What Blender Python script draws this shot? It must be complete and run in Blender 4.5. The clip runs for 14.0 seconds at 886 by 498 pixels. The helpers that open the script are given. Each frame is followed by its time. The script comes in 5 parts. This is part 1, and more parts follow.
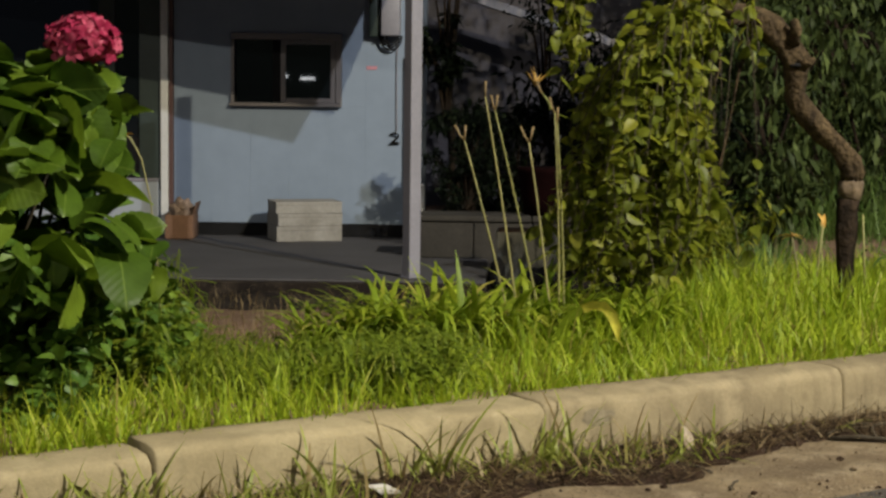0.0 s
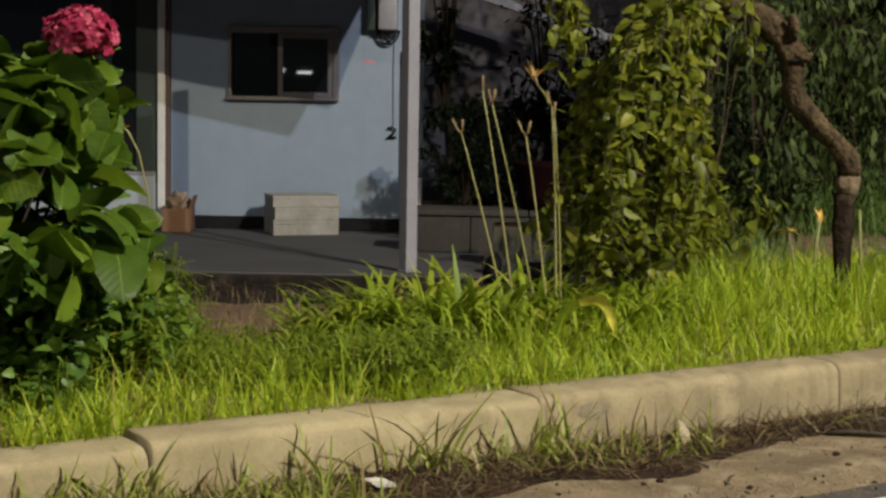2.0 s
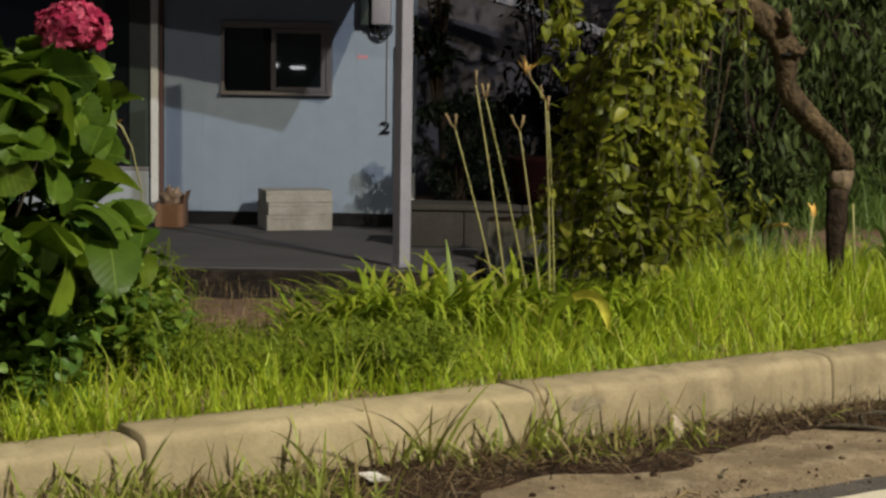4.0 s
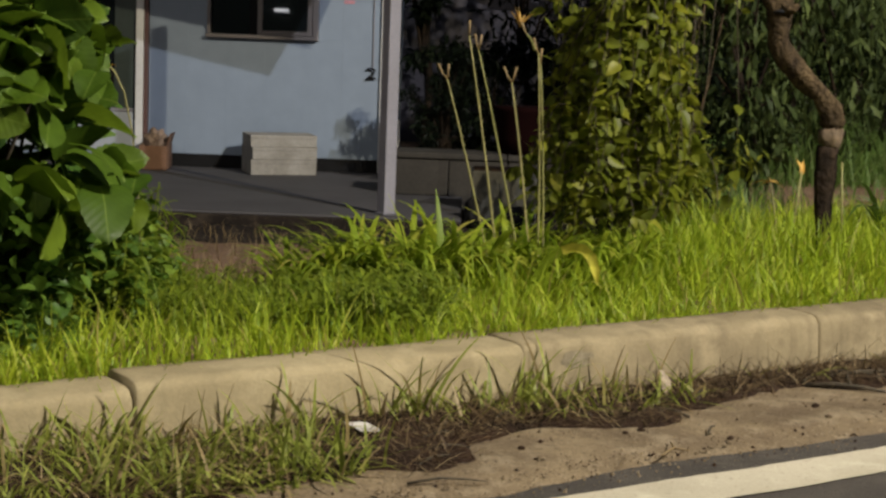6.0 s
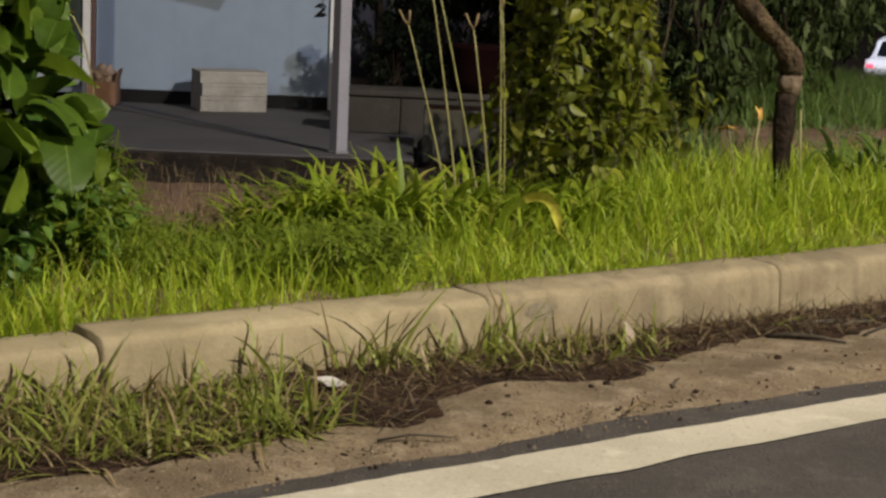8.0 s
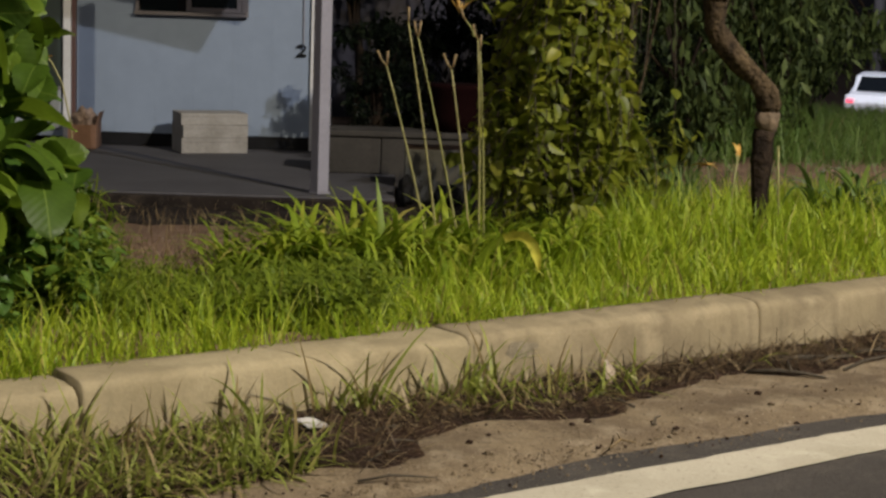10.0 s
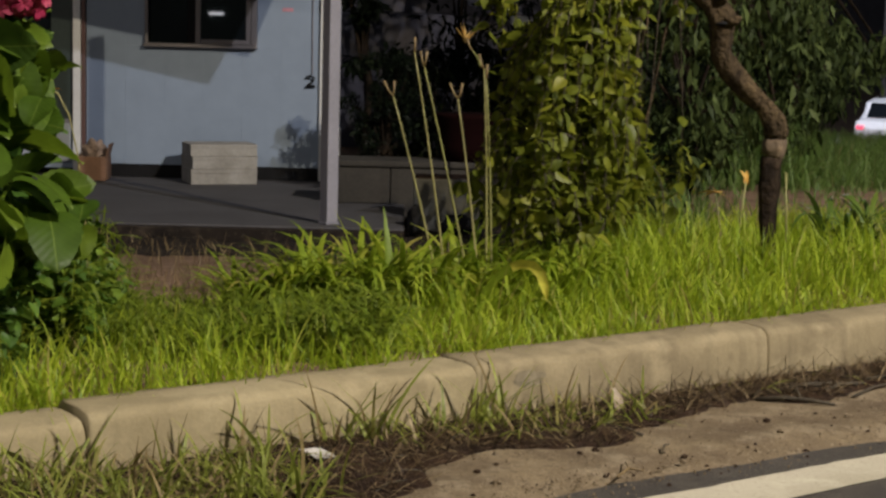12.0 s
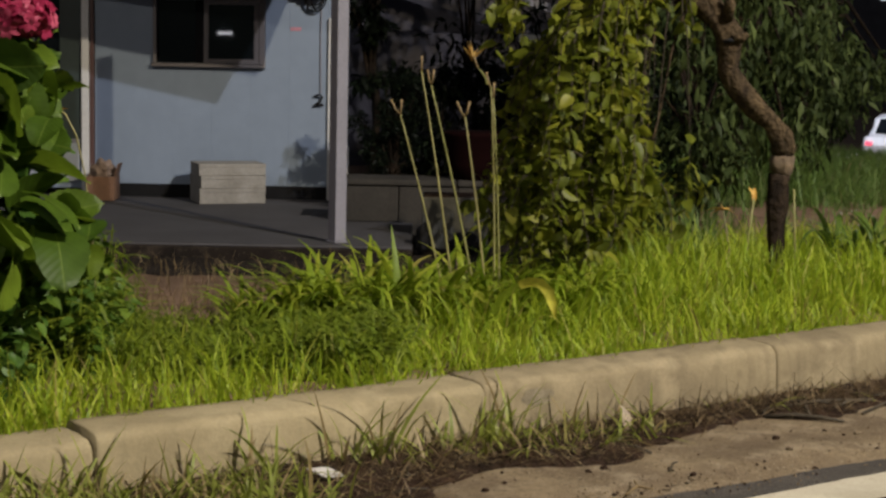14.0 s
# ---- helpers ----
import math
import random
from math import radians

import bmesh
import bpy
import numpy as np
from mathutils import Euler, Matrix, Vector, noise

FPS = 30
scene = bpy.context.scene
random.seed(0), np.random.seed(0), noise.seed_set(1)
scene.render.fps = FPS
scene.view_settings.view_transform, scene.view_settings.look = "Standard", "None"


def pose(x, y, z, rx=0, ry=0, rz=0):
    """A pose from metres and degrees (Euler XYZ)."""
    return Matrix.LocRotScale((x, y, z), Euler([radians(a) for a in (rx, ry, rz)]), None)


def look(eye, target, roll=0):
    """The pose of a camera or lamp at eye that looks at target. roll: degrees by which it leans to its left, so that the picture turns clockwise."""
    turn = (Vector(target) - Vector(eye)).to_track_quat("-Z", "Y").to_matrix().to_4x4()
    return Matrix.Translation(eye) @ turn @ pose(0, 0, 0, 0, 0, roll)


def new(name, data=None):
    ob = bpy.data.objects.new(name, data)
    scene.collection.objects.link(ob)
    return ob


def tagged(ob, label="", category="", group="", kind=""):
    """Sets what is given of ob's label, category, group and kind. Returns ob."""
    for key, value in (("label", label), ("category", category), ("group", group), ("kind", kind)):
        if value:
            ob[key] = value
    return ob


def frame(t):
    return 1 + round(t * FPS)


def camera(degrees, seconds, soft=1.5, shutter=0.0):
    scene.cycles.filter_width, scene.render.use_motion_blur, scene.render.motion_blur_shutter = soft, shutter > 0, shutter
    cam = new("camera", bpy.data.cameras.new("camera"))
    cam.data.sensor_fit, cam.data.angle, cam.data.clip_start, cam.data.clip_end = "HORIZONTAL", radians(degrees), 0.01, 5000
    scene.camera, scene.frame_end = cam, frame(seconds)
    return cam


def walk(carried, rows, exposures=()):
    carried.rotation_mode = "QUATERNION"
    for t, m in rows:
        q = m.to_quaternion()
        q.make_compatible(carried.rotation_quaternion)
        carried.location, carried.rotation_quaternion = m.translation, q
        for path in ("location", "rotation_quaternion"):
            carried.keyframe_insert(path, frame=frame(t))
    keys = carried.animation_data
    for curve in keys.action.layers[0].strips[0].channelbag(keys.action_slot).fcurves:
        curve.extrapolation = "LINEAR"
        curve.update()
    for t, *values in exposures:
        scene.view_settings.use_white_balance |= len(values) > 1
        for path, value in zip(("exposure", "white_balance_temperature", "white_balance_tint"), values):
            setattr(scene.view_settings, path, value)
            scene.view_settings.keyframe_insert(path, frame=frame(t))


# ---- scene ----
cam = camera(28.0, 14.0, soft=2.7)
PATH = [
    (0, (0.219, 0.638, 0.91), (0.158, 2.628, 0.724), 0.7),
    (0.5, (0.22, 0.634, 0.909), (0.16, 2.625, 0.723), 0.7),
    (1, (0.22, 0.635, 0.907), (0.161, 2.625, 0.719), 0.8),
    (1.5, (0.218, 0.638, 0.908), (0.16, 2.628, 0.717), 0.8),
    (2, (0.218, 0.637, 0.908), (0.161, 2.627, 0.716), 0.9),
    (4.5, (0.218, 0.638, 0.905), (0.171, 2.628, 0.703), 0.9),
    (5, (0.218, 0.638, 0.905), (0.175, 2.627, 0.693), 1.1),
    (5.5, (0.22, 0.64, 0.907), (0.184, 2.626, 0.677), 1.5),
    (6, (0.186, 0.639, 0.918), (0.162, 2.623, 0.661), 2.1),
    (6.5, (0.143, 0.651, 0.948), (0.138, 2.63, 0.659), 2.6),
    (7, (0.125, 0.662, 0.959), (0.139, 2.637, 0.644), 2.8),
    (7.5, (0.129, 0.662, 0.964), (0.159, 2.635, 0.633), 2.8),
    (8, (0.131, 0.659, 0.966), (0.174, 2.63, 0.634), 2.5),
    (8.5, (0.14, 0.655, 0.97), (0.19, 2.628, 0.646), 2.4),
    (9, (0.141, 0.654, 0.969), (0.198, 2.629, 0.657), 2.2),
    (11.5, (0.147, 0.649, 0.972), (0.198, 2.631, 0.711), 1.6),
    (12, (0.153, 0.652, 0.97), (0.199, 2.635, 0.714), 1.5),
    (12.5, (0.155, 0.657, 0.966), (0.198, 2.641, 0.713), 1.3),
    (13, (0.155, 0.657, 0.968), (0.195, 2.641, 0.72), 1.2),
    (13.5, (0.155, 0.654, 0.975), (0.193, 2.639, 0.732), 1.2),
    (14, (0.158, 0.655, 0.97), (0.193, 2.641, 0.734), 1.2),
]
walk(cam, [(t, look(e, g, r)) for t, e, g, r in PATH], exposures=[(0, 0.02, 6500, 9), (5, 0.02, 6500, 10), (7.5, -0.08, 6400, 15), (9, -0.15, 6400, 15), (11.5, -0.24, 6400, 15), (14, -0.24, 6400, 15)])

# ---- light: night, two heads of a street lamp beside the viewer, one lamp across the road, faint sky glow ----
world = bpy.data.worlds.new("night_sky")
scene.world = world
world.use_nodes = True
world.node_tree.nodes["Background"].inputs[0].default_value = (0.40, 0.47, 0.62, 1)
world.node_tree.nodes["Background"].inputs[1].default_value = 0.088


def lamp(name, place, power, colour, radius):
    data = bpy.data.lights.new(name, "POINT")
    data.energy, data.color, data.shadow_soft_size = power, colour, radius
    ob = new(name, data)
    ob.location = place
    return ob


lamp("street_lamp_warm", (6.36, 0.78, 7.0), 5050, (1.0, 0.88, 0.62), 0.05)
lamp("street_lamp_cool", (7.355, 0.78, 7.73), 4500, (0.95, 0.97, 1.0), 0.05)
lamp("street_lamp_across", (-5.5, -8.0, 11.0), 2300, (1.0, 0.93, 0.78), 0.10)

lamp("far_street_lamp", (10.5, 41.0, 4.2), 2600, (0.90, 0.94, 1.0), 0.15)

# ---- frames of the place ----
# kerb frame: u along the kerb, v away from the road, starting at a joint
KO = Vector((-0.479, 4.222, 0.0))
KU = Vector((0.8162, 0.5778, 0.0))
KV = Vector((-0.5778, 0.8162, 0.0))
KM = Matrix(((KU.x, KV.x, 0, KO.x), (KU.y, KV.y, 0, KO.y), (0, 0, 1, 0), (0, 0, 0, 1)))
WALL_Y = 13.2
FLOOR_Z = -0.185


def uv_of(x, y):
    dx, dy = x - KO.x, y - KO.y
    return dx * KU.x + dy * KU.y, dx * KV.x + dy * KV.y


def smooth(a, b, x):
    t = min(1.0, max(0.0, (x - a) / (b - a)))
    return t * t * (3 - 2 * t)


def ramp(x, pts):
    if x <= pts[0][0]:
        return pts[0][1]
    for (a, p), (b, q) in zip(pts, pts[1:]):
        if x <= b:
            t = (x - a) / (b - a)
            return p + (q - p) * t * t * (3 - 2 * t)
    return pts[-1][1]


def ground_z(x, y):
    """Height of the soil on the far side of the kerb."""
    u, v = uv_of(x, y)
    low = ramp(y, ((4.9, 0.115), (6.0, 0.07), (7.0, -0.05), (8.6, -0.22), (10.0, -0.275), (40, -0.3)))
    high = ramp(y, ((4.9, 0.115), (6.5, 0.13), (9.0, 0.10), (13, 0.05), (18, -0.25), (47, -2.25), (120, -4.0)))
    r = x / max(1.0, y - 0.6)
    s = smooth(0.09, 0.17, r)
    z = low * (1 - s) + high * s
    near = smooth(0.0, 0.5, v - 0.15)
    z = 0.118 * (1 - near) + z * near
    if v > 0.2 and y < 25:
        z += 0.018 * noise.noise(Vector((x * 2.3, y * 2.3, 0.0))) + 0.010 * noise.noise(Vector((x * 7, y * 7, 3.0)))
    return z


# ---- materials ----
def nodes_of(name):
    m = bpy.data.materials.new(name)
    m.use_nodes = True
    nt = m.node_tree
    return m, nt, nt.nodes["Principled BSDF"], nt.nodes["Material Output"]


def ramp_node(nt, fac, stops):
    r = nt.nodes.new("ShaderNodeValToRGB")
    el = r.color_ramp.elements
    el[0].position, el[0].color = stops[0][0], (*stops[0][1], 1)
    el[1].position, el[1].color = stops[-1][0], (*stops[-1][1], 1)
    for p, c in stops[1:-1]:
        e = el.new(p)
        e.color = (*c, 1)
    nt.links.new(fac, r.inputs[0])
    return r.outputs[0]


def noise_node(nt, scale, detail=4.0, rough=0.55, stretch=(1, 1, 1), space="Object", shift=False):
    tc = nt.nodes.new("ShaderNodeTexCoord")
    mp = nt.nodes.new("ShaderNodeMapping")
    mp.inputs["Scale"].default_value = stretch
    n = nt.nodes.new("ShaderNodeTexNoise")
    n.inputs["Scale"].default_value, n.inputs["Detail"].default_value, n.inputs["Roughness"].default_value = scale, detail, rough
    nt.links.new(tc.outputs[space], mp.inputs[0])
    nt.links.new(mp.outputs[0], n.inputs["Vector"])
    if shift:
        # each stone has its own stains
        oi = nt.nodes.new("ShaderNodeObjectInfo")
        far = nt.nodes.new("ShaderNodeMath")
        far.operation = "MULTIPLY"
        far.inputs[1].default_value = 53.0
        nt.links.new(oi.outputs["Random"], far.inputs[0])
        nt.links.new(far.outputs[0], mp.inputs["Location"])
    return n.outputs["Fac"]


def mix_col(nt, fac, a, b, kind="MIX"):
    m = nt.nodes.new("ShaderNodeMix")
    m.data_type, m.blend_type = "RGBA", kind
    for sock, val in ((m.inputs[0], fac), (m.inputs[6], a), (m.inputs[7], b)):
        if isinstance(val, (int, float)):
            sock.default_value = val
        elif isinstance(val, tuple):
            sock.default_value = (*val, 1)
        else:
            nt.links.new(val, sock)
    return m.outputs[2]


def add_bump(nt, bsdf, height, strength, dist=0.01):
    b = nt.nodes.new("ShaderNodeBump")
    b.inputs["Strength"].default_value, b.inputs["Distance"].default_value = strength, dist
    nt.links.new(height, b.inputs["Height"])
    nt.links.new(b.outputs[0], bsdf.inputs["Normal"])


def surface(name, base, stain, fine=60.0, coarse=4.0, rough=0.85, metal=0.0, bump=0.3, dist=0.004, amount=0.7, stretch=(1, 1, 1), grain=0.35, per_object=0.0):
    """A rough surface: base colour with stains at a large scale and grain at a small one."""
    m, nt, b, out = nodes_of(name)
    big = noise_node(nt, coarse, 5, 0.6, stretch)
    small = noise_node(nt, fine, 3, 0.6)
    f1 = ramp_node(nt, big, ((0.38, (0, 0, 0)), (0.68, (amount, amount, amount))))
    col = mix_col(nt, f1, base, stain)
    g = ramp_node(nt, small, ((0.3, (1 - grain,) * 3), (0.7, (1 + grain * 0.4,) * 3)))
    col = mix_col(nt, 1.0, col, g, "MULTIPLY")
    if per_object:
        oi = nt.nodes.new("ShaderNodeObjectInfo")
        v = ramp_node(nt, oi.outputs["Random"], ((0.0, (1 - per_object,) * 3), (1.0, (1.0, 1.0, 1.0))))
        col = mix_col(nt, 1.0, col, v, "MULTIPLY")
    nt.links.new(col, b.inputs["Base Color"])
    b.inputs["Roughness"].default_value, b.inputs["Metallic"].default_value = rough, metal
    add_bump(nt, b, small, bump, dist)
    return m


def leafy(name, stops, source="island", rough=0.5, through_it=0.35, vein=0.25, scale=40):
    """Leaf: colour picked per leaf, a little light passes through."""
    m, nt, b, out = nodes_of(name)
    if source == "island":
        fac = nt.nodes.new("ShaderNodeNewGeometry").outputs["Random Per Island"]
    else:
        fac = nt.nodes.new("ShaderNodeObjectInfo").outputs["Random"]
    col = ramp_node(nt, fac, stops)
    n = noise_node(nt, scale, 3, 0.6)
    g = ramp_node(nt, n, ((0.3, (1 - vein,) * 3), (0.7, (1 + vein * 0.5,) * 3)))
    col = mix_col(nt, 1.0, col, g, "MULTIPLY")
    nt.links.new(col, b.inputs["Base Color"])
    b.inputs["Roughness"].default_value = rough
    b.inputs["Specular IOR Level"].default_value = 0.3
    t = nt.nodes.new("ShaderNodeBsdfTranslucent")
    nt.links.new(col, t.inputs[0])
    mx = nt.nodes.new("ShaderNodeMixShader")
    mx.inputs[0].default_value = through_it
    nt.links.new(b.outputs[0], mx.inputs[1])
    nt.links.new(t.outputs[0], mx.inputs[2])
    nt.links.new(mx.outputs[0], out.inputs[0])
    return m


def plain(name, col, rough=0.5, metal=0.0):
    m, nt, b, out = nodes_of(name)
    n = noise_node(nt, 25, 3)
    g = ramp_node(nt, n, ((0.3, (0.8, 0.8, 0.8)), (0.7, (1.1, 1.1, 1.1))))
    nt.links.new(mix_col(nt, 1.0, col, g, "MULTIPLY"), b.inputs["Base Color"])
    b.inputs["Roughness"].default_value, b.inputs["Metallic"].default_value = rough, metal
    return m


def glow(name, col, power):
    m, nt, b, out = nodes_of(name)
    b.inputs["Base Color"].default_value = (*col, 1)
    b.inputs["Emission Color"].default_value = (*col, 1)
    b.inputs["Emission Strength"].default_value = power
    return m


M = {}
M["concrete"] = surface("grey_concrete", (0.066, 0.062, 0.067), (0.038, 0.036, 0.039), fine=60, coarse=1.8, grain=0.25)
# foam colour darkened in place of the bent tree's shade
M["shadefoam"] = surface("shaded_foam", (0.085, 0.082, 0.066), (0.055, 0.052, 0.04), fine=50, coarse=5, grain=0.2)
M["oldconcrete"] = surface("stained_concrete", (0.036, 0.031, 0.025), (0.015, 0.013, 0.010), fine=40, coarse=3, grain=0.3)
M["panel"] = surface("painted_panel", (0.216, 0.268, 0.352), (0.178, 0.224, 0.294), fine=8, coarse=1.1, rough=0.55, bump=0.05, grain=0.06, stretch=(1, 1, 0.4))
M["kick"] = surface("white_kick_panel", (0.36, 0.395, 0.45), (0.28, 0.31, 0.35), fine=8, coarse=2, rough=0.5, bump=0.05, grain=0.06)
M["neighbour"] = surface("grey_render", (0.098, 0.090, 0.106), (0.050, 0.047, 0.056), fine=30, coarse=1.0, grain=0.15)
M["darkpaint"] = surface("dark_green_paint", (0.030, 0.045, 0.040), (0.02, 0.03, 0.028), fine=30, coarse=2, rough=0.5, grain=0.15)
M["steel"] = surface("grey_steel_paint", (0.255, 0.248, 0.285), (0.195, 0.188, 0.212), fine=50, coarse=3, rough=0.5, bump=0.08, grain=0.1)
M["white"] = surface("white_trim", (0.62, 0.62, 0.62), (0.48, 0.47, 0.45), fine=40, coarse=3, rough=0.6, bump=0.05, grain=0.1)
M["brown"] = surface("brown_trim", (0.10, 0.050, 0.045), (0.06, 0.035, 0.03), fine=40, coarse=3, rough=0.5, grain=0.15)
M["alu"] = surface("bronze_aluminium", (0.215, 0.196, 0.200), (0.15, 0.138, 0.14), fine=60, coarse=4, rough=0.3, metal=0.25, bump=0.03, grain=0.1)
M["black"] = plain("black_rubber", (0.012, 0.012, 0.013), 0.6)
M["black"].node_tree.nodes["Principled BSDF"].inputs["Specular IOR Level"].default_value = 0.12
M["black"].node_tree.nodes["Principled BSDF"].inputs["Roughness"].default_value = 0.85
M["foam"] = surface("dirty_white_foam", (0.30, 0.285, 0.26), (0.17, 0.155, 0.135), fine=60, coarse=6, bump=0.3, grain=0.15)
M["card"] = surface("brown_cardboard", (0.20, 0.105, 0.060), (0.13, 0.07, 0.04), fine=50, coarse=8, grain=0.2)
M["bag"] = surface("crumpled_bag", (0.30, 0.22, 0.17), (0.16, 0.11, 0.08), fine=30, coarse=12, bump=1.0, dist=0.02)
M["bark"] = surface("brown_bark", (0.092, 0.064, 0.034), (0.022, 0.015, 0.009), fine=60, coarse=15, bump=1.0, dist=0.014, grain=0.65, amount=1.0, stretch=(1, 1, 0.4))
M["barkdark"] = surface("blackened_bark", (0.010, 0.007, 0.005), (0.050, 0.032, 0.018), fine=50, coarse=8, bump=1.0, dist=0.012, grain=0.5, amount=0.5)
for k_ in ("bark", "barkdark"):
    M[k_].node_tree.nodes["Principled BSDF"].inputs["Specular IOR Level"].default_value = 0.12
M["knob"] = surface("pale_cut_bark", (0.122, 0.084, 0.048), (0.05, 0.034, 0.020), fine=60, coarse=14, bump=0.8, dist=0.008, grain=0.4)
M["twig"] = surface("twig_bark", (0.050, 0.037, 0.02), (0.028, 0.021, 0.012), fine=80, coarse=10)
# near-black red stands in for the tree's shade over the tub
M["red"] = plain("shaded_red_plastic", (0.008, 0.002, 0.002), 0.9)
M["red"].node_tree.nodes["Principled BSDF"].inputs["Specular IOR Level"].default_value = 0.05
M["paper"] = surface("white_paper", (0.42, 0.40, 0.37), (0.30, 0.28, 0.24), fine=60, coarse=20, grain=0.1)
M["carwhite"] = plain("white_car_paint", (0.75, 0.76, 0.80), 0.25)
M["pink"] = plain("pink_label", (0.44, 0.20, 0.25), 0.6)

gl, gnt, gb, gout = nodes_of("dark_window_glass")
gb.inputs["Base Color"].default_value = (0.006, 0.008, 0.010, 1)
gb.inputs["Roughness"].default_value = 0.015
M["glass"] = gl

M["grass"] = leafy("grass_blades", ((0.0, (0.20, 0.30, 0.017)), (0.45, (0.33, 0.43, 0.025)), (0.88, (0.45, 0.53, 0.038)), (0.96, (0.42, 0.38, 0.09)), (1.0, (0.32, 0.24, 0.09))), through_it=0.52)
M["grassdark"] = leafy("far_grass", ((0.0, (0.080, 0.145, 0.030)), (0.6, (0.135, 0.215, 0.046)), (0.95, (0.16, 0.225, 0.06)), (1.0, (0.3, 0.25, 0.12))), through_it=0.4)
M["weed"] = leafy("weed_leaves", ((0.0, (0.110, 0.160, 0.014)), (0.6, (0.18, 0.240, 0.020)), (1.0, (0.26, 0.315, 0.028))), through_it=0.5)
M["lily"] = leafy("strap_leaves", ((0.0, (0.15, 0.225, 0.015)), (0.5, (0.245, 0.32, 0.022)), (0.9, (0.34, 0.40, 0.032)), (1.0, (0.40, 0.35, 0.08))), source="object", through_it=0.45)
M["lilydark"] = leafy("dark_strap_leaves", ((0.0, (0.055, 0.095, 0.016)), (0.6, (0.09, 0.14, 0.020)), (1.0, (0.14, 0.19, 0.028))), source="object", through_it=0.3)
M["yellowleaf"] = leafy("yellow_leaf", ((0.0, (0.58, 0.54, 0.06)), (1.0, (0.62, 0.57, 0.08))), source="object", through_it=0.3)
M["ivy"] = leafy("small_leaves", ((0.0, (0.040, 0.088, 0.011)), (0.6, (0.074, 0.140, 0.016)), (1.0, (0.12, 0.20, 0.026))), through_it=0.3)
M["weedleaf"] = leafy("mid_green_leaves", ((0.0, (0.052, 0.105, 0.012)), (0.6, (0.095, 0.165, 0.017)), (1.0, (0.16, 0.235, 0.025))), through_it=0.38)
M["litter"] = leafy("rotted_stems", ((0.0, (0.035, 0.020, 0.010)), (0.6, (0.085, 0.055, 0.027)), (0.9, (0.16, 0.115, 0.06)), (1.0, (0.30, 0.23, 0.13))), through_it=0.1)
M["treeleaf"] = leafy("drooping_leaves", ((0.0, (0.085, 0.108, 0.012)), (0.5, (0.132, 0.155, 0.015)), (0.9, (0.175, 0.194, 0.018)), (1.0, (0.25, 0.245, 0.027))), source="object", through_it=0.48)
M["treefol"] = leafy("drooping_leaves_back", ((0.0, (0.108, 0.134, 0.013)), (0.6, (0.178, 0.204, 0.018)), (1.0, (0.265, 0.27, 0.026))), through_it=0.55)
M["darkfol"] = leafy("dark_foliage", ((0.0, (0.030, 0.044, 0.015)), (0.7, (0.054, 0.076, 0.023)), (1.0, (0.098, 0.128, 0.040))), through_it=0.3)
# near-black leaf tones carry the shade behind the porch
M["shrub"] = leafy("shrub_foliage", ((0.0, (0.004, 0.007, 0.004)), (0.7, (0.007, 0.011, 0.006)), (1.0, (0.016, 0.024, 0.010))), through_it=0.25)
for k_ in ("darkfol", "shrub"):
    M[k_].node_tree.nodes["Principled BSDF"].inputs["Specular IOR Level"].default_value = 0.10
M["petal"] = leafy("pink_petals", ((0.0, (0.22, 0.010, 0.040)), (0.6, (0.38, 0.030, 0.085)), (1.0, (0.50, 0.095, 0.155))), source="object", through_it=0.3, vein=0.15)
M["orange"] = leafy("orange_petals", ((0.0, (0.58, 0.25, 0.03)), (1.0, (0.60, 0.40, 0.10))), source="object", through_it=0.3)
M["spent"] = leafy("spent_petals", ((0.0, (0.42, 0.25, 0.06)), (1.0, (0.50, 0.36, 0.14))), source="object", through_it=0.3)
M["scape"] = leafy("flower_stalk", ((0.0, (0.19, 0.19, 0.06)), (1.0, (0.27, 0.24, 0.10))), source="object", through_it=0.1)
M["dry"] = leafy("dry_stems", ((0.0, (0.10, 0.065, 0.030)), (0.6, (0.20, 0.14, 0.065)), (1.0, (0.34, 0.26, 0.14))), through_it=0.15)


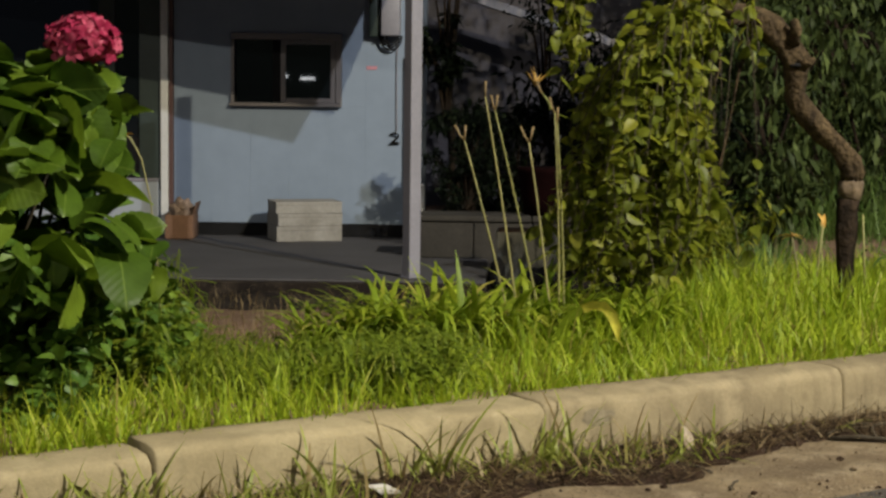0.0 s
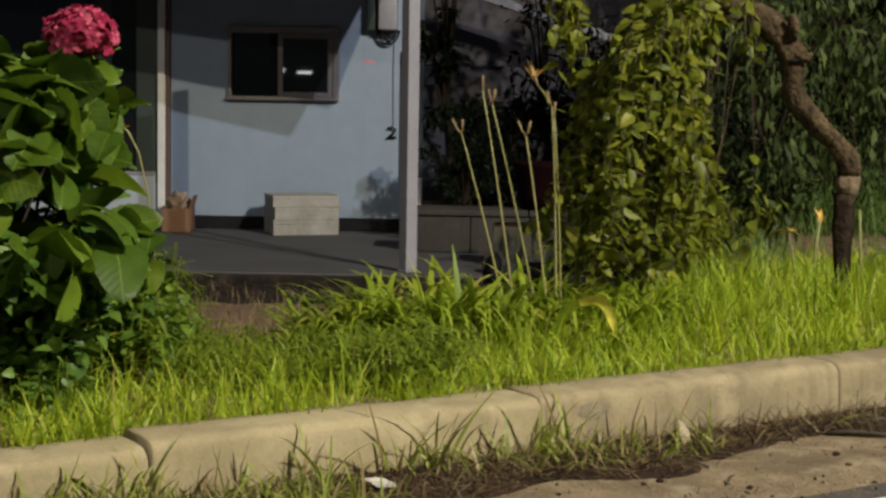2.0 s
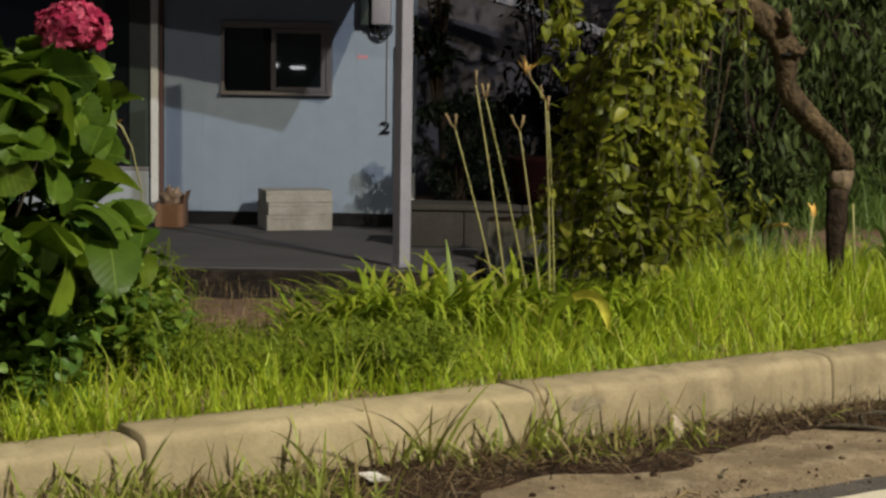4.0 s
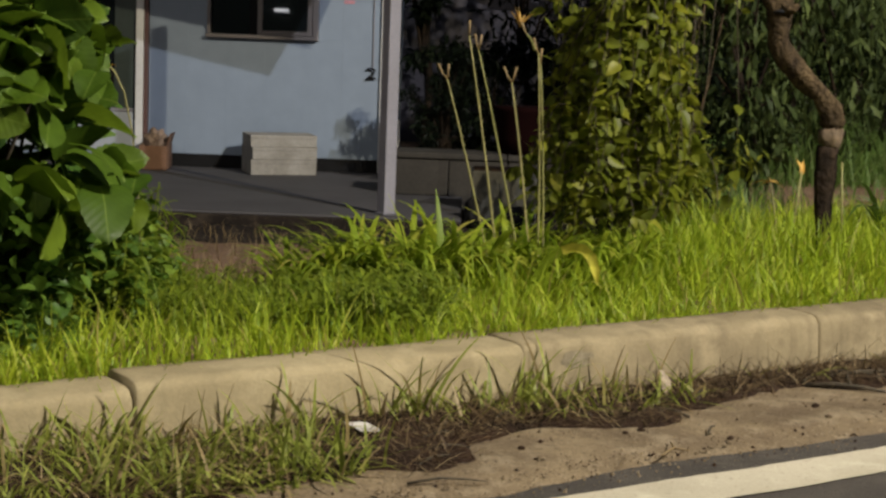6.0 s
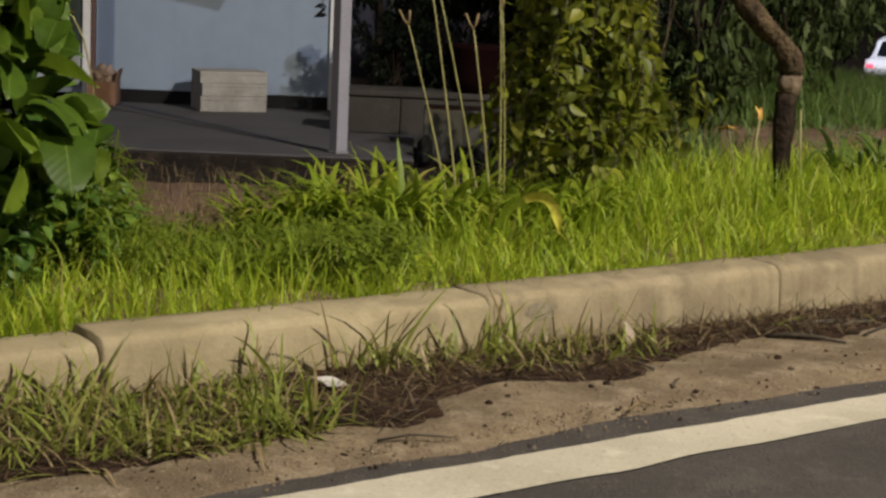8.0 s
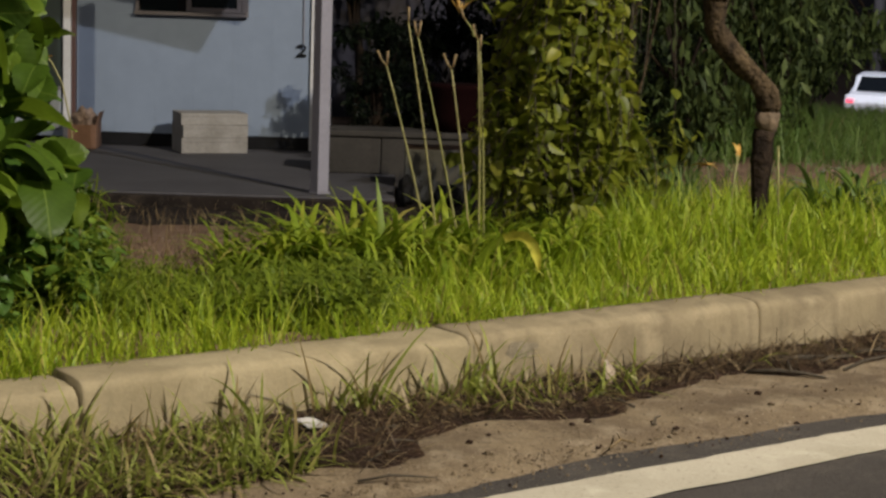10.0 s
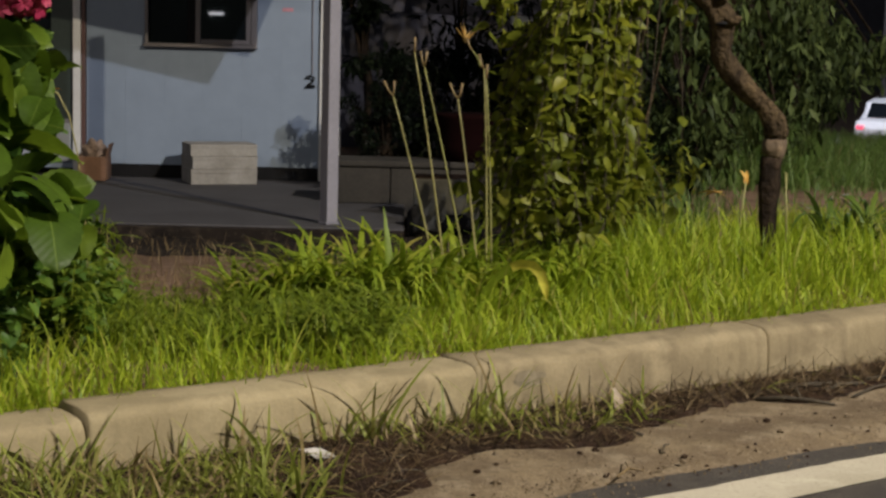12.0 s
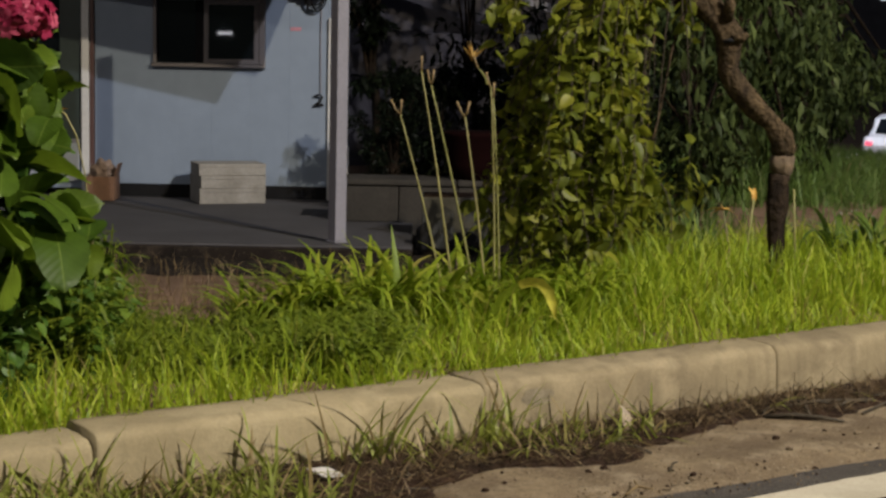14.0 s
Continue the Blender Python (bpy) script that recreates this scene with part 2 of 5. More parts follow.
def weathered(name, base, dark, pale, streak=0.0, fine=120.0, speck=0.0, bump=0.6, rough=0.9, per_object=0.0, mid=14.0, big=3.0, grain=0.22):
    """Old mineral surface: broad stains, blotches, grain, and where asked vertical streaks and dark specks."""
    m, nt, b, out = nodes_of(name)
    n1 = noise_node(nt, big, 5, 0.62, shift=per_object > 0)
    n2 = noise_node(nt, mid, 5, 0.65, shift=per_object > 0)
    n3 = noise_node(nt, fine, 3, 0.6, shift=per_object > 0)
    col = mix_col(nt, ramp_node(nt, n1, ((0.35, (0, 0, 0)), (0.66, (0.85,) * 3))), base, dark)
    col = mix_col(nt, ramp_node(nt, n2, ((0.50, (0, 0, 0)), (0.68, (0.75,) * 3))), col, pale)
    col = mix_col(nt, ramp_node(nt, n2, ((0.30, (0.6,) * 3), (0.42, (0, 0, 0)))), col, dark)
    if streak:
        s = noise_node(nt, 15, 4, 0.6, (1, 1, 0.10), shift=per_object > 0)
        col = mix_col(nt, ramp_node(nt, s, ((0.50, (0, 0, 0)), (0.66, (streak,) * 3))), col, (dark[0] * 0.55, dark[1] * 0.55, dark[2] * 0.55))
    if speck:
        s = noise_node(nt, 95, 3, 0.55, shift=per_object > 0)
        col = mix_col(nt, ramp_node(nt, s, ((0.62, (0, 0, 0)), (0.67, (speck,) * 3))), col, (0.03, 0.022, 0.014))
        s2 = noise_node(nt, 80, 3, 0.55, (1.1, 0.9, 1.0), shift=per_object > 0)
        col = mix_col(nt, ramp_node(nt, s2, ((0.64, (0, 0, 0)), (0.69, (speck * 0.5,) * 3))), col, (0.42, 0.36, 0.26))
    g = ramp_node(nt, n3, ((0.3, (1 - grain,) * 3), (0.7, (1 + grain * 0.45,) * 3)))
    col = mix_col(nt, 1.0, col, g, "MULTIPLY")
    if per_object:
        oi = nt.nodes.new("ShaderNodeObjectInfo")
        v = ramp_node(nt, oi.outputs["Random"], ((0.0, (1 - per_object,) * 3), (1.0, (1.0, 1.0, 1.0))))
        col = mix_col(nt, 1.0, col, v, "MULTIPLY")
    nt.links.new(col, b.inputs["Base Color"])
    b.inputs["Roughness"].default_value = rough
    b.inputs["Specular IOR Level"].default_value = 0.15
    hm = nt.nodes.new("ShaderNodeMath")
    hm.operation = "ADD"
    nt.links.new(n3, hm.inputs[0])
    nt.links.new(n2, hm.inputs[1])
    add_bump(nt, b, hm.outputs[0], bump, 0.006)
    return m


M["kerb"] = weathered("kerb_concrete", (0.288, 0.238, 0.141), (0.205, 0.166, 0.097), (0.330, 0.276, 0.168), streak=0.16, per_object=0.10, mid=7.0, bump=0.22, grain=0.10)
M["kerbdirty"] = weathered("dirty_kerb_concrete", (0.236, 0.192, 0.115), (0.148, 0.118, 0.073), (0.288, 0.236, 0.145), streak=0.32, per_object=0.06, mid=7.0, bump=0.22, grain=0.10)
M["gutter"] = weathered("gutter_concrete", (0.188, 0.142, 0.086), (0.084, 0.060, 0.038), (0.258, 0.206, 0.138), speck=0.65, mid=9.0, big=3.6, bump=0.9)
M["asphalt"] = weathered("asphalt", (0.060, 0.053, 0.046), (0.043, 0.038, 0.033), (0.088, 0.076, 0.063), fine=180, speck=0.25, mid=6.0, big=1.6, bump=0.9)
M["paint"] = weathered("road_paint", (0.41, 0.37, 0.285), (0.29, 0.26, 0.19), (0.46, 0.42, 0.325), speck=0.35, mid=12, rough=0.75, bump=0.25, grain=0.10)
M["soil"] = weathered("dark_soil", (0.026, 0.013, 0.007), (0.014, 0.008, 0.005), (0.060, 0.033, 0.017), speck=0.25, mid=24, big=7, bump=1.0)
M["earth"] = weathered("verge_earth", (0.205, 0.130, 0.085), (0.120, 0.078, 0.050), (0.28, 0.19, 0.13), speck=0.5, mid=10, big=2, bump=1.0)
M["mortar"] = weathered("grey_mortar", (0.200, 0.168, 0.110), (0.160, 0.134, 0.090), (0.25, 0.21, 0.14), mid=20, bump=0.5)
# near-black brown; on the sheet beside the slab it paints tree shade
M["dark_ground"] = weathered("dark_brown_ground", (0.019, 0.014, 0.011), (0.010, 0.008, 0.007), (0.052, 0.040, 0.030), speck=0.3, mid=9, big=3, bump=1.0)
M["weedgrass"] = leafy("weed_grass", ((0.0, (0.16, 0.195, 0.030)), (0.45, (0.24, 0.275, 0.046)), (0.74, (0.31, 0.325, 0.07)), (0.82, (0.27, 0.20, 0.09)), (1.0, (0.35, 0.27, 0.14))), through_it=0.45)
M["paleleaf"] = leafy("pale_dry_leaf", ((0.0, (0.25, 0.19, 0.13)), (1.0, (0.29, 0.23, 0.16))), source="object", through_it=0.1)


def veined(name):
    """Broad leaf with a pale midrib and raised side veins."""
    m = leafy(name, ((0.0, (0.040, 0.080, 0.007)), (0.5, (0.074, 0.130, 0.009)), (1.0, (0.128, 0.190, 0.014))), source="object", rough=0.5, through_it=0.42, scale=18)
    nt = m.node_tree
    b = nt.nodes["Principled BSDF"]

    def calc(op, a, c=None):
        q = nt.nodes.new("ShaderNodeMath")
        q.operation = op
        for sock, val in zip(q.inputs, (a, c)):
            if val is None:
                continue
            if isinstance(val, float):
                sock.default_value = val
            else:
                nt.links.new(val, sock)
        return q.outputs[0]

    tc = nt.nodes.new("ShaderNodeTexCoord")
    sp = nt.nodes.new("ShaderNodeSeparateXYZ")
    nt.links.new(tc.outputs["Object"], sp.inputs[0])
    ay = calc("ABSOLUTE", sp.outputs[1])
    wave = calc("SINE", calc("MULTIPLY", calc("SUBTRACT", sp.outputs[0], calc("MULTIPLY", ay, 0.9)), 380.0))
    rib = calc("SUBTRACT", 1.0, calc("MINIMUM", calc("MULTIPLY", ay, 450.0), 1.0))
    add_bump(nt, b, calc("ADD", wave, calc("MULTIPLY", rib, -2.0)), 0.09, 0.002)
    old = b.inputs["Base Color"].links[0].from_socket
    col = mix_col(nt, calc("MULTIPLY", rib, 0.45), old, (0.26, 0.36, 0.06))
    nt.links.new(col, b.inputs["Base Color"])
    return m


M["hydleaf"] = veined("broad_leaves")


# ---- building tools ----
class Geo:
    """Collects vertices and faces for one mesh."""

    def __init__(self):
        self.v, self.f = [], []

    def add(self, verts, faces):
        n = len(self.v)
        self.v.extend(verts)
        self.f.extend([tuple(i + n for i in f) for f in faces])
        return self

    def tube(self, path, radii, sides=8, cap=True, wobble=0.0):
        pts = [Vector(p) for p in path]
        verts, faces = [], []
        up = Vector((0.31, 0.52, 0.79)).normalized()
        for i, p in enumerate(pts):
            d = (pts[min(i + 1, len(pts) - 1)] - pts[max(i - 1, 0)]).normalized()
            a = d.cross(up)
            if a.length < 0.05:
                a = d.cross(Vector((1, 0, 0)))
            a.normalize()
            b = d.cross(a)
            r = radii[i] if not isinstance(radii, float) else radii
            for k in range(sides):
                w = 2 * math.pi * k / sides
                rr = r * (1 + wobble * noise.noise(p * 23 + Vector((math.cos(w), math.sin(w), 0)) * 1.7))
                verts.append(tuple(p + (a * math.cos(w) + b * math.sin(w)) * rr))
        n = len(pts)
        for i in range(n - 1):
            for k in range(sides):
                k2 = (k + 1) % sides
                faces.append((i * sides + k, i * sides + k2, (i + 1) * sides + k2, (i + 1) * sides + k))
        if cap:
            faces.append(tuple(range(sides))[::-1])
            faces.append(tuple(range((n - 1) * sides, n * sides)))
        return self.add(verts, faces)

    def mesh(self, name, material, smooth_it=True):
        me = bpy.data.meshes.new(name)
        me.from_pydata(self.v, [], self.f)
        me.materials.append(material)
        if smooth_it:
            me.polygons.foreach_set("use_smooth", [True] * len(me.polygons))
        me.update()
        return me

    def make(self, name, material, parent=None, label="", smooth_it=True):
        ob = new(name, self.mesh(name, material, smooth_it))
        if parent is not None:
            ob.parent = parent
        return tagged(ob, label)


def box_geo(x0, y0, z0, x1, y1, z1, bevel=0.004, segments=2):
    bm = bmesh.new()
    bmesh.ops.create_cube(bm, size=1.0)
    for v in bm.verts:
        v.co = Vector(((x0 + x1) / 2 + v.co.x * (x1 - x0), (y0 + y1) / 2 + v.co.y * (y1 - y0), (z0 + z1) / 2 + v.co.z * (z1 - z0)))
    if bevel:
        bmesh.ops.bevel(bm, geom=bm.edges[:], offset=bevel, segments=segments, affect="EDGES", profile=0.5)
    g = Geo()
    bm.verts.ensure_lookup_table()
    g.add([tuple(v.co) for v in bm.verts], [tuple(v.index for v in f.verts) for f in bm.faces])
    bm.free()
    return g


def empty(name, place, label, category, group="", kind=""):
    ob = new(name)
    ob.location = place
    ob.empty_display_size = 0.1
    return tagged(ob, label, category, group, kind)


def under(ob, parent):
    """Puts ob, built in world places, under a thing."""
    ob.parent = parent
    ob.matrix_parent_inverse = Matrix.Translation(parent.location).inverted()
    return ob


def blades(g, bases, rng, length, width, lean, droop, levels=4, heading=None):
    """Adds bent tapering blades on the given bases."""
    n = len(bases)
    if n == 0:
        return g
    ln = rng.uniform(length[0], length[1], n)
    wd = rng.uniform(width[0], width[1], n)
    az = rng.uniform(0, 2 * math.pi, n) if heading is None else heading + rng.normal(0, 0.5, n)
    le = np.abs(rng.normal(0, lean, n)) if isinstance(lean, float) else rng.normal(lean[0], lean[1], n)
    dr = rng.uniform(droop[0], droop[1], n)
    dx, dy = np.cos(az), np.sin(az)
    face = az + math.pi / 2 + rng.normal(0, 0.5, n)
    sx, sy = np.cos(face), np.sin(face)
    cols = []
    pos = np.array(bases, dtype=float)
    ang = le.copy()
    for i in range(levels + 1):
        t = i / levels
        w = wd * (0.5 * (1 - t) ** 0.6 if i < levels else 0.0)
        if i < levels:
            cols.append(pos + np.stack([sx * w, sy * w, 0 * w], 1))
            cols.append(pos - np.stack([sx * w, sy * w, 0 * w], 1))
        else:
            cols.append(pos.copy())
        step = ln / levels
        pos = pos + np.stack([dx * np.sin(ang) * step, dy * np.sin(ang) * step, np.cos(ang) * step], 1)
        ang = ang + dr / levels
    k = len(cols)
    verts = np.stack(cols, 1).reshape(-1, 3)
    pat = [(2 * i, 2 * i + 1, 2 * i + 3, 2 * i + 2) for i in range(levels - 1)] + [(2 * levels - 2, 2 * levels - 1, 2 * levels)]
    base = len(g.v)
    g.v.extend(map(tuple, verts.tolist()))
    for j in range(n):
        o = base + j * k
        g.f.extend([tuple(o + i for i in p) for p in pat])
    return g


def leaf_mesh(name, length, width, material, fold=0.25, curl=0.35, wave=0.0, rows=6, tipness=1.0, teeth=0.0):
    """One leaf along +x, folded at its midrib, curling down at the tip."""
    verts, faces = [], []
    for i in range(rows + 1):
        t = i / rows
        w = width * 0.5 * math.sin(math.pi * min(1, t ** 0.72 * 0.98 + 0.02)) ** (0.72 * tipness)
        if i == rows:
            w = 0.0
        if teeth and 0 < i < rows:
            w *= 1 + teeth * (1 if i % 2 else -1)
        x = length * t
        z = -curl * length * t * t
        for s in (-1, -0.5, 0, 0.5, 1):
            verts.append((x + abs(s) * -0.04 * length, s * w, z + fold * abs(s) * w + wave * length * math.sin(7 * t + 2.2 * s)))
    for i in range(rows):
        for k in range(4):
            a = i * 5 + k
            faces.append((a, a + 1, a + 6, a + 5))
    g = Geo()
    g.add(verts, faces)
    return g.mesh(name, material)


def aim(place, azimuth, pitch, roll=0.0, size=1.0):
    """Pose of a leaf: points along azimuth, raised by pitch (radians)."""
    return Matrix.Translation(place) @ Matrix.Rotation(azimuth, 4, "Z") @ Matrix.Rotation(-pitch, 4, "Y") @ Matrix.Rotation(roll, 4, "X") @ Matrix.Scale(size, 4)


def piece(name, me, parent, m):
    ob = new(name, me)
    ob.parent = parent
    ob.matrix_parent_inverse = Matrix.Translation(parent.matrix_basis.translation).inverted() if parent.type == "EMPTY" else parent.matrix_basis.inverted()
    ob.matrix_basis = m
    return ob


def stamp(g, me, m):
    """Adds a copy of a mesh's faces to a joined mesh."""
    g.add([tuple(m @ v.co) for v in me.vertices], [tuple(p.vertices) for p in me.polygons])

# ---- ground, road, kerb ----
def graded(stops):
    out = []
    for (a, b, n) in stops:
        out += [a + (b - a) * i / n for i in range(n)]
    out.append(stops[-1][1])
    return out


def sheet(name, us, vs, height, material, label, category):
    g = Geo()
    g.v = [tuple(KM @ Vector((u, v, height(u, v)))) for u in us for v in vs]
    nv = len(vs)
    g.f = [(i * nv + j, (i + 1) * nv + j, (i + 1) * nv + j + 1, i * nv + j + 1) for i in range(len(us) - 1) for j in range(nv - 1)]
    return tagged(g.make(name, material), label, category, kind="structure")


def soil_h(u, v):
    p = KM @ Vector((u, v, 0))
    return ground_z(p.x, p.y)


US = graded(((-300, -40, 5), (-40, -6, 6), (-6, -2, 8), (-2, 8, 100), (8, 20, 24), (20, 60, 10), (60, 400, 5)))
VS = graded(((0.12, 4, 50), (4, 14, 40), (14, 40, 12), (40, 400, 6)))
ground = sheet("ground", US, VS, soil_h, M["earth"], "bare brown earth verge sloping down from the kerb", "ground")


def road_h(u, v):
    return -0.003 + 0.0012 * noise.noise(Vector((u * 1.5, v * 1.5, 5.0))) if -2 < v and -4 < u < 8 else -0.003


RU = graded(((-300, -20, 4), (-20, -2, 6), (-2, 6, 80), (6, 30, 8), (30, 400, 4)))
RV = graded(((-60, -8, 4), (-8, -2, 6), (-2, 0.10, 24)))
road = sheet("road", RU, RV, road_h, M["asphalt"], "dark grey worn asphalt road beside the kerb", "road")

# sandy concrete gutter strip with an uneven edge on the asphalt
g = Geo()
n = 700
rows = []
for i in range(n + 1):
    u = -16 + 36 * i / n
    edge = ramp(u, ((0.0, -0.605), (0.45, -0.61), (0.85, -0.55), (1.1, -0.55), (1.4, -0.57), (1.9, -0.60))) + 0.024 * noise.noise(Vector((u * 2.1, 0, 0))) + 0.018 * noise.noise(Vector((u * 9, 4, 0)))
    row = []
    for j in range(10):
        t = j / 9
        v = edge + (0.06 - edge) * t
        lift = 0.004 + 0.010 * min(1, t * 6) + 0.004 * noise.noise(Vector((u * 6, v * 6, 2)))
        if j == 0:
            lift = -0.006
        row.append(tuple(KM @ Vector((u, v, lift))))
    rows.append(row)
g.v = [p for r in rows for p in r]
g.f = [(i * 10 + j, (i + 1) * 10 + j, (i + 1) * 10 + j + 1, i * 10 + j + 1) for i in range(n) for j in range(9)]
tagged(g.make("gutter", M["gutter"]), "sandy tan concrete gutter strip with dirt", "gutter", kind="structure")

# dark soil washed up along the kerb foot
def soil_edge(u):
    base = ramp(u, ((-3, -0.40), (-0.4, -0.42), (-0.08, -0.44), (0.12, -0.41), (0.31, -0.37), (0.43, -0.45), (0.57, -0.42), (0.65, -0.28), (0.86, -0.23), (1.03, -0.30), (1.14, -0.345), (1.22, -0.32), (1.31, -0.235), (1.50, -0.20), (1.75, -0.15), (1.92, -0.24), (2.3, -0.19), (6, -0.18)))
    return base + 0.028 * noise.noise(Vector((u * 7, 1, 0))) + 0.022 * noise.noise(Vector((u * 23, 3, 0)))


g = Geo()
n, k = 1100, 14
for i in range(n + 1):
    u = -10 + 24 * i / n
    e = soil_edge(u)
    for j in range(k):
        t = j / (k - 1)
        v = e + (0.05 - e) * t
        z = 0.006 + 0.014 * t ** 1.3 + (0.006 * noise.noise(Vector((u * 11, v * 11, 7))) + 0.004 * noise.noise(Vector((u * 40, v * 40, 1)))) * min(1, t * 4)
        if j == 0:
            z = 0.0
        g.v.append(tuple(KM @ Vector((u, v, z + 0.0125))))
g.f = [(i * k + j, (i + 1) * k + j, (i + 1) * k + j + 1, i * k + j + 1) for i in range(n) for j in range(k - 1)]
tagged(g.make("gutter_soil", M["soil"]), "dark damp soil and litter along the kerb foot", "soil", kind="structure")

# dark earth along the edge of the porch slab
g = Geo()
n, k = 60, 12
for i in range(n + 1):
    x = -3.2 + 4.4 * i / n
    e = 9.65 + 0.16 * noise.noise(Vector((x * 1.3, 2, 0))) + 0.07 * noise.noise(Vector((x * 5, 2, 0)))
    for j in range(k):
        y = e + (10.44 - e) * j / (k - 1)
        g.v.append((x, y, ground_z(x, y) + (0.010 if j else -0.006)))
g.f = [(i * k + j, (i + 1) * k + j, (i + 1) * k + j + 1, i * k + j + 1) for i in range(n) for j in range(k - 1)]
# second sheet beside the slab: dark to stand in for the bent tree's shade
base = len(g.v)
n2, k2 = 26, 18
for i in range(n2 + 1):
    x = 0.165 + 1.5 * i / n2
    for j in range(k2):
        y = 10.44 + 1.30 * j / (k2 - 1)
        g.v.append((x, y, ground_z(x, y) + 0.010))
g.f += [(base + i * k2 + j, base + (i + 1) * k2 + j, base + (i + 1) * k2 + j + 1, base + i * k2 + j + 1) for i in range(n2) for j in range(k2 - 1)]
tagged(g.make("damp_earth", M["dark_ground"]), "dark earth along the porch slab, darkened beside it for tree shade", "soil", kind="structure")

# worn white edge line
g = Geo()
n = 900
for i in range(n + 1):
    u = -16 + 36 * i / n
    w1 = 0.012 * noise.noise(Vector((u * 5, 8, 0))) + 0.006 * noise.noise(Vector((u * 25, 8, 0)))
    w2 = 0.010 * noise.noise(Vector((u * 5, 2, 0))) + 0.006 * noise.noise(Vector((u * 22, 2, 0)))
    for v in (ramp(u, ((0.5, -0.842), (1.05, -0.828), (1.6, -0.815))) + w1, -0.75, -0.666 + w2):
        g.v.append(tuple(KM @ Vector((u, v, 0.0012))))
g.f = [(i * 3 + j, (i + 1) * 3 + j, (i + 1) * 3 + j + 1, i * 3 + j + 1) for i in range(n) for j in range(2)]
tagged(g.make("road_marking", M["paint"]), "worn cream-white painted line on the asphalt road", "road marking", kind="structure")

# kerb stones, one metre each
kerb = new("kerb")
kerb.matrix_basis = KM
tagged(kerb, "row of weathered tan concrete kerb stones", "kerb", kind="structure")


def kerb_stone(seed, length=0.996):
    """A stone with a rounded, chipped front edge."""
    prof = [(0.0, -0.10), (0.0, 0.0), (0.002, 0.05), (0.004, 0.10), (0.006, 0.122)]
    prof += [(0.006 + 0.026 * (1 - math.cos(a)), 0.128 + 0.026 * math.sin(a)) for a in (0.25, 0.55, 0.85, 1.15, 1.4)]
    prof += [(0.05, 0.156), (0.08, 0.157), (0.115, 0.157), (0.145, 0.156), (0.152, 0.148), (0.152, 0.10), (0.152, -0.10)]
    n, k = 48, 17
    g = Geo()
    stops = [0, 0.004, 0.010] + [0.02 + 0.96 * i / (n - 6) for i in range(n - 5)] + [0.990, 0.996, 1.0]
    n = len(stops) - 1
    for i in range(n + 1):
        t = stops[i]
        u = length * t
        end = min(t, 1 - t) * length
        pull = 0.0022 * max(0.0, 1 - end / 0.010) ** 2
        for v, z in prof:
            p = Vector((u * 9 + seed * 13.7, v * 30, z * 30))
            chip = 0.005 * noise.noise(p * 0.5) + 0.003 * noise.noise(p * 1.7)
            corner = max(0.0, 1 - math.hypot(v - 0.012, z - 0.15) / 0.05)
            big = max(0.0, noise.noise(Vector((u * 6 + seed * 5, 1.5, 0)))) * 0.016 * corner
            g.v.append((u, v + chip * 0.5 + big + pull * (1 if v < 0.08 else -1), z + chip * 0.5 - big - pull * (1 if z > 0.1 else 0)))
    g.f = [(i * k + j, i * k + j + 1, (i + 1) * k + j + 1, (i + 1) * k + j) for i in range(n) for j in range(k - 1)]
    g.f += [tuple(range(k))[::-1], tuple(range(n * k, n * k + k))]
    return g


for i, (u, v, z, tilt, yaw) in enumerate((*((-12.0 + q, 0.0, -0.02, 0, 0) for q in range(9)), (-3.0, 0.01, -0.02, 0, 0), (-2.0, 0.01, -0.02, 0, 0), (-0.999, 0.018, -0.024, 0.3, -0.6), (0.004, 0, -0.003, 0.15, 0), (1.004, 0.0, 0.003, 0.25, 0), (2.006, 0.0, 0.006, 0.1, 0.3), (3.005, 0.005, 0.006, 0, 0.8), (4.0, 0.02, 0.006, 0, 1.2), (5.0, 0.04, 0.006, 0, 0.0), *((6.0 + q, 0.04, 0.006, 0, 0) for q in range(9)))):
    st = kerb_stone(i - 8, 1.001 if u in (0.004, -0.999) else 0.996).make("kerb_stone", M["kerbdirty" if 0.9 < u < 5 else "kerb"], kerb)
    st.matrix_basis = pose(u, v, z, 0, -tilt, yaw)

# grey smear of mortar on a stone's face
g = Geo()
n = 28
g.v = [(1.165, 0.0002, 0.105)]
for k in range(n):
    a = 2 * math.pi * k / n
    q = (1 + 0.30 * noise.noise(Vector((math.cos(a) * 1.5, math.sin(a) * 1.5, 2.0)))) / max(abs(math.cos(a)), abs(math.sin(a))) ** 0.6
    g.v.append((1.165 + 0.048 * q * math.cos(a), 0.0035, 0.105 + 0.022 * q * math.sin(a)))
g.f = [(0, 1 + k, 1 + (k + 1) % n) for k in range(n)]
g.make("mortar_smear", M["mortar"], kerb, "grey mortar smear")

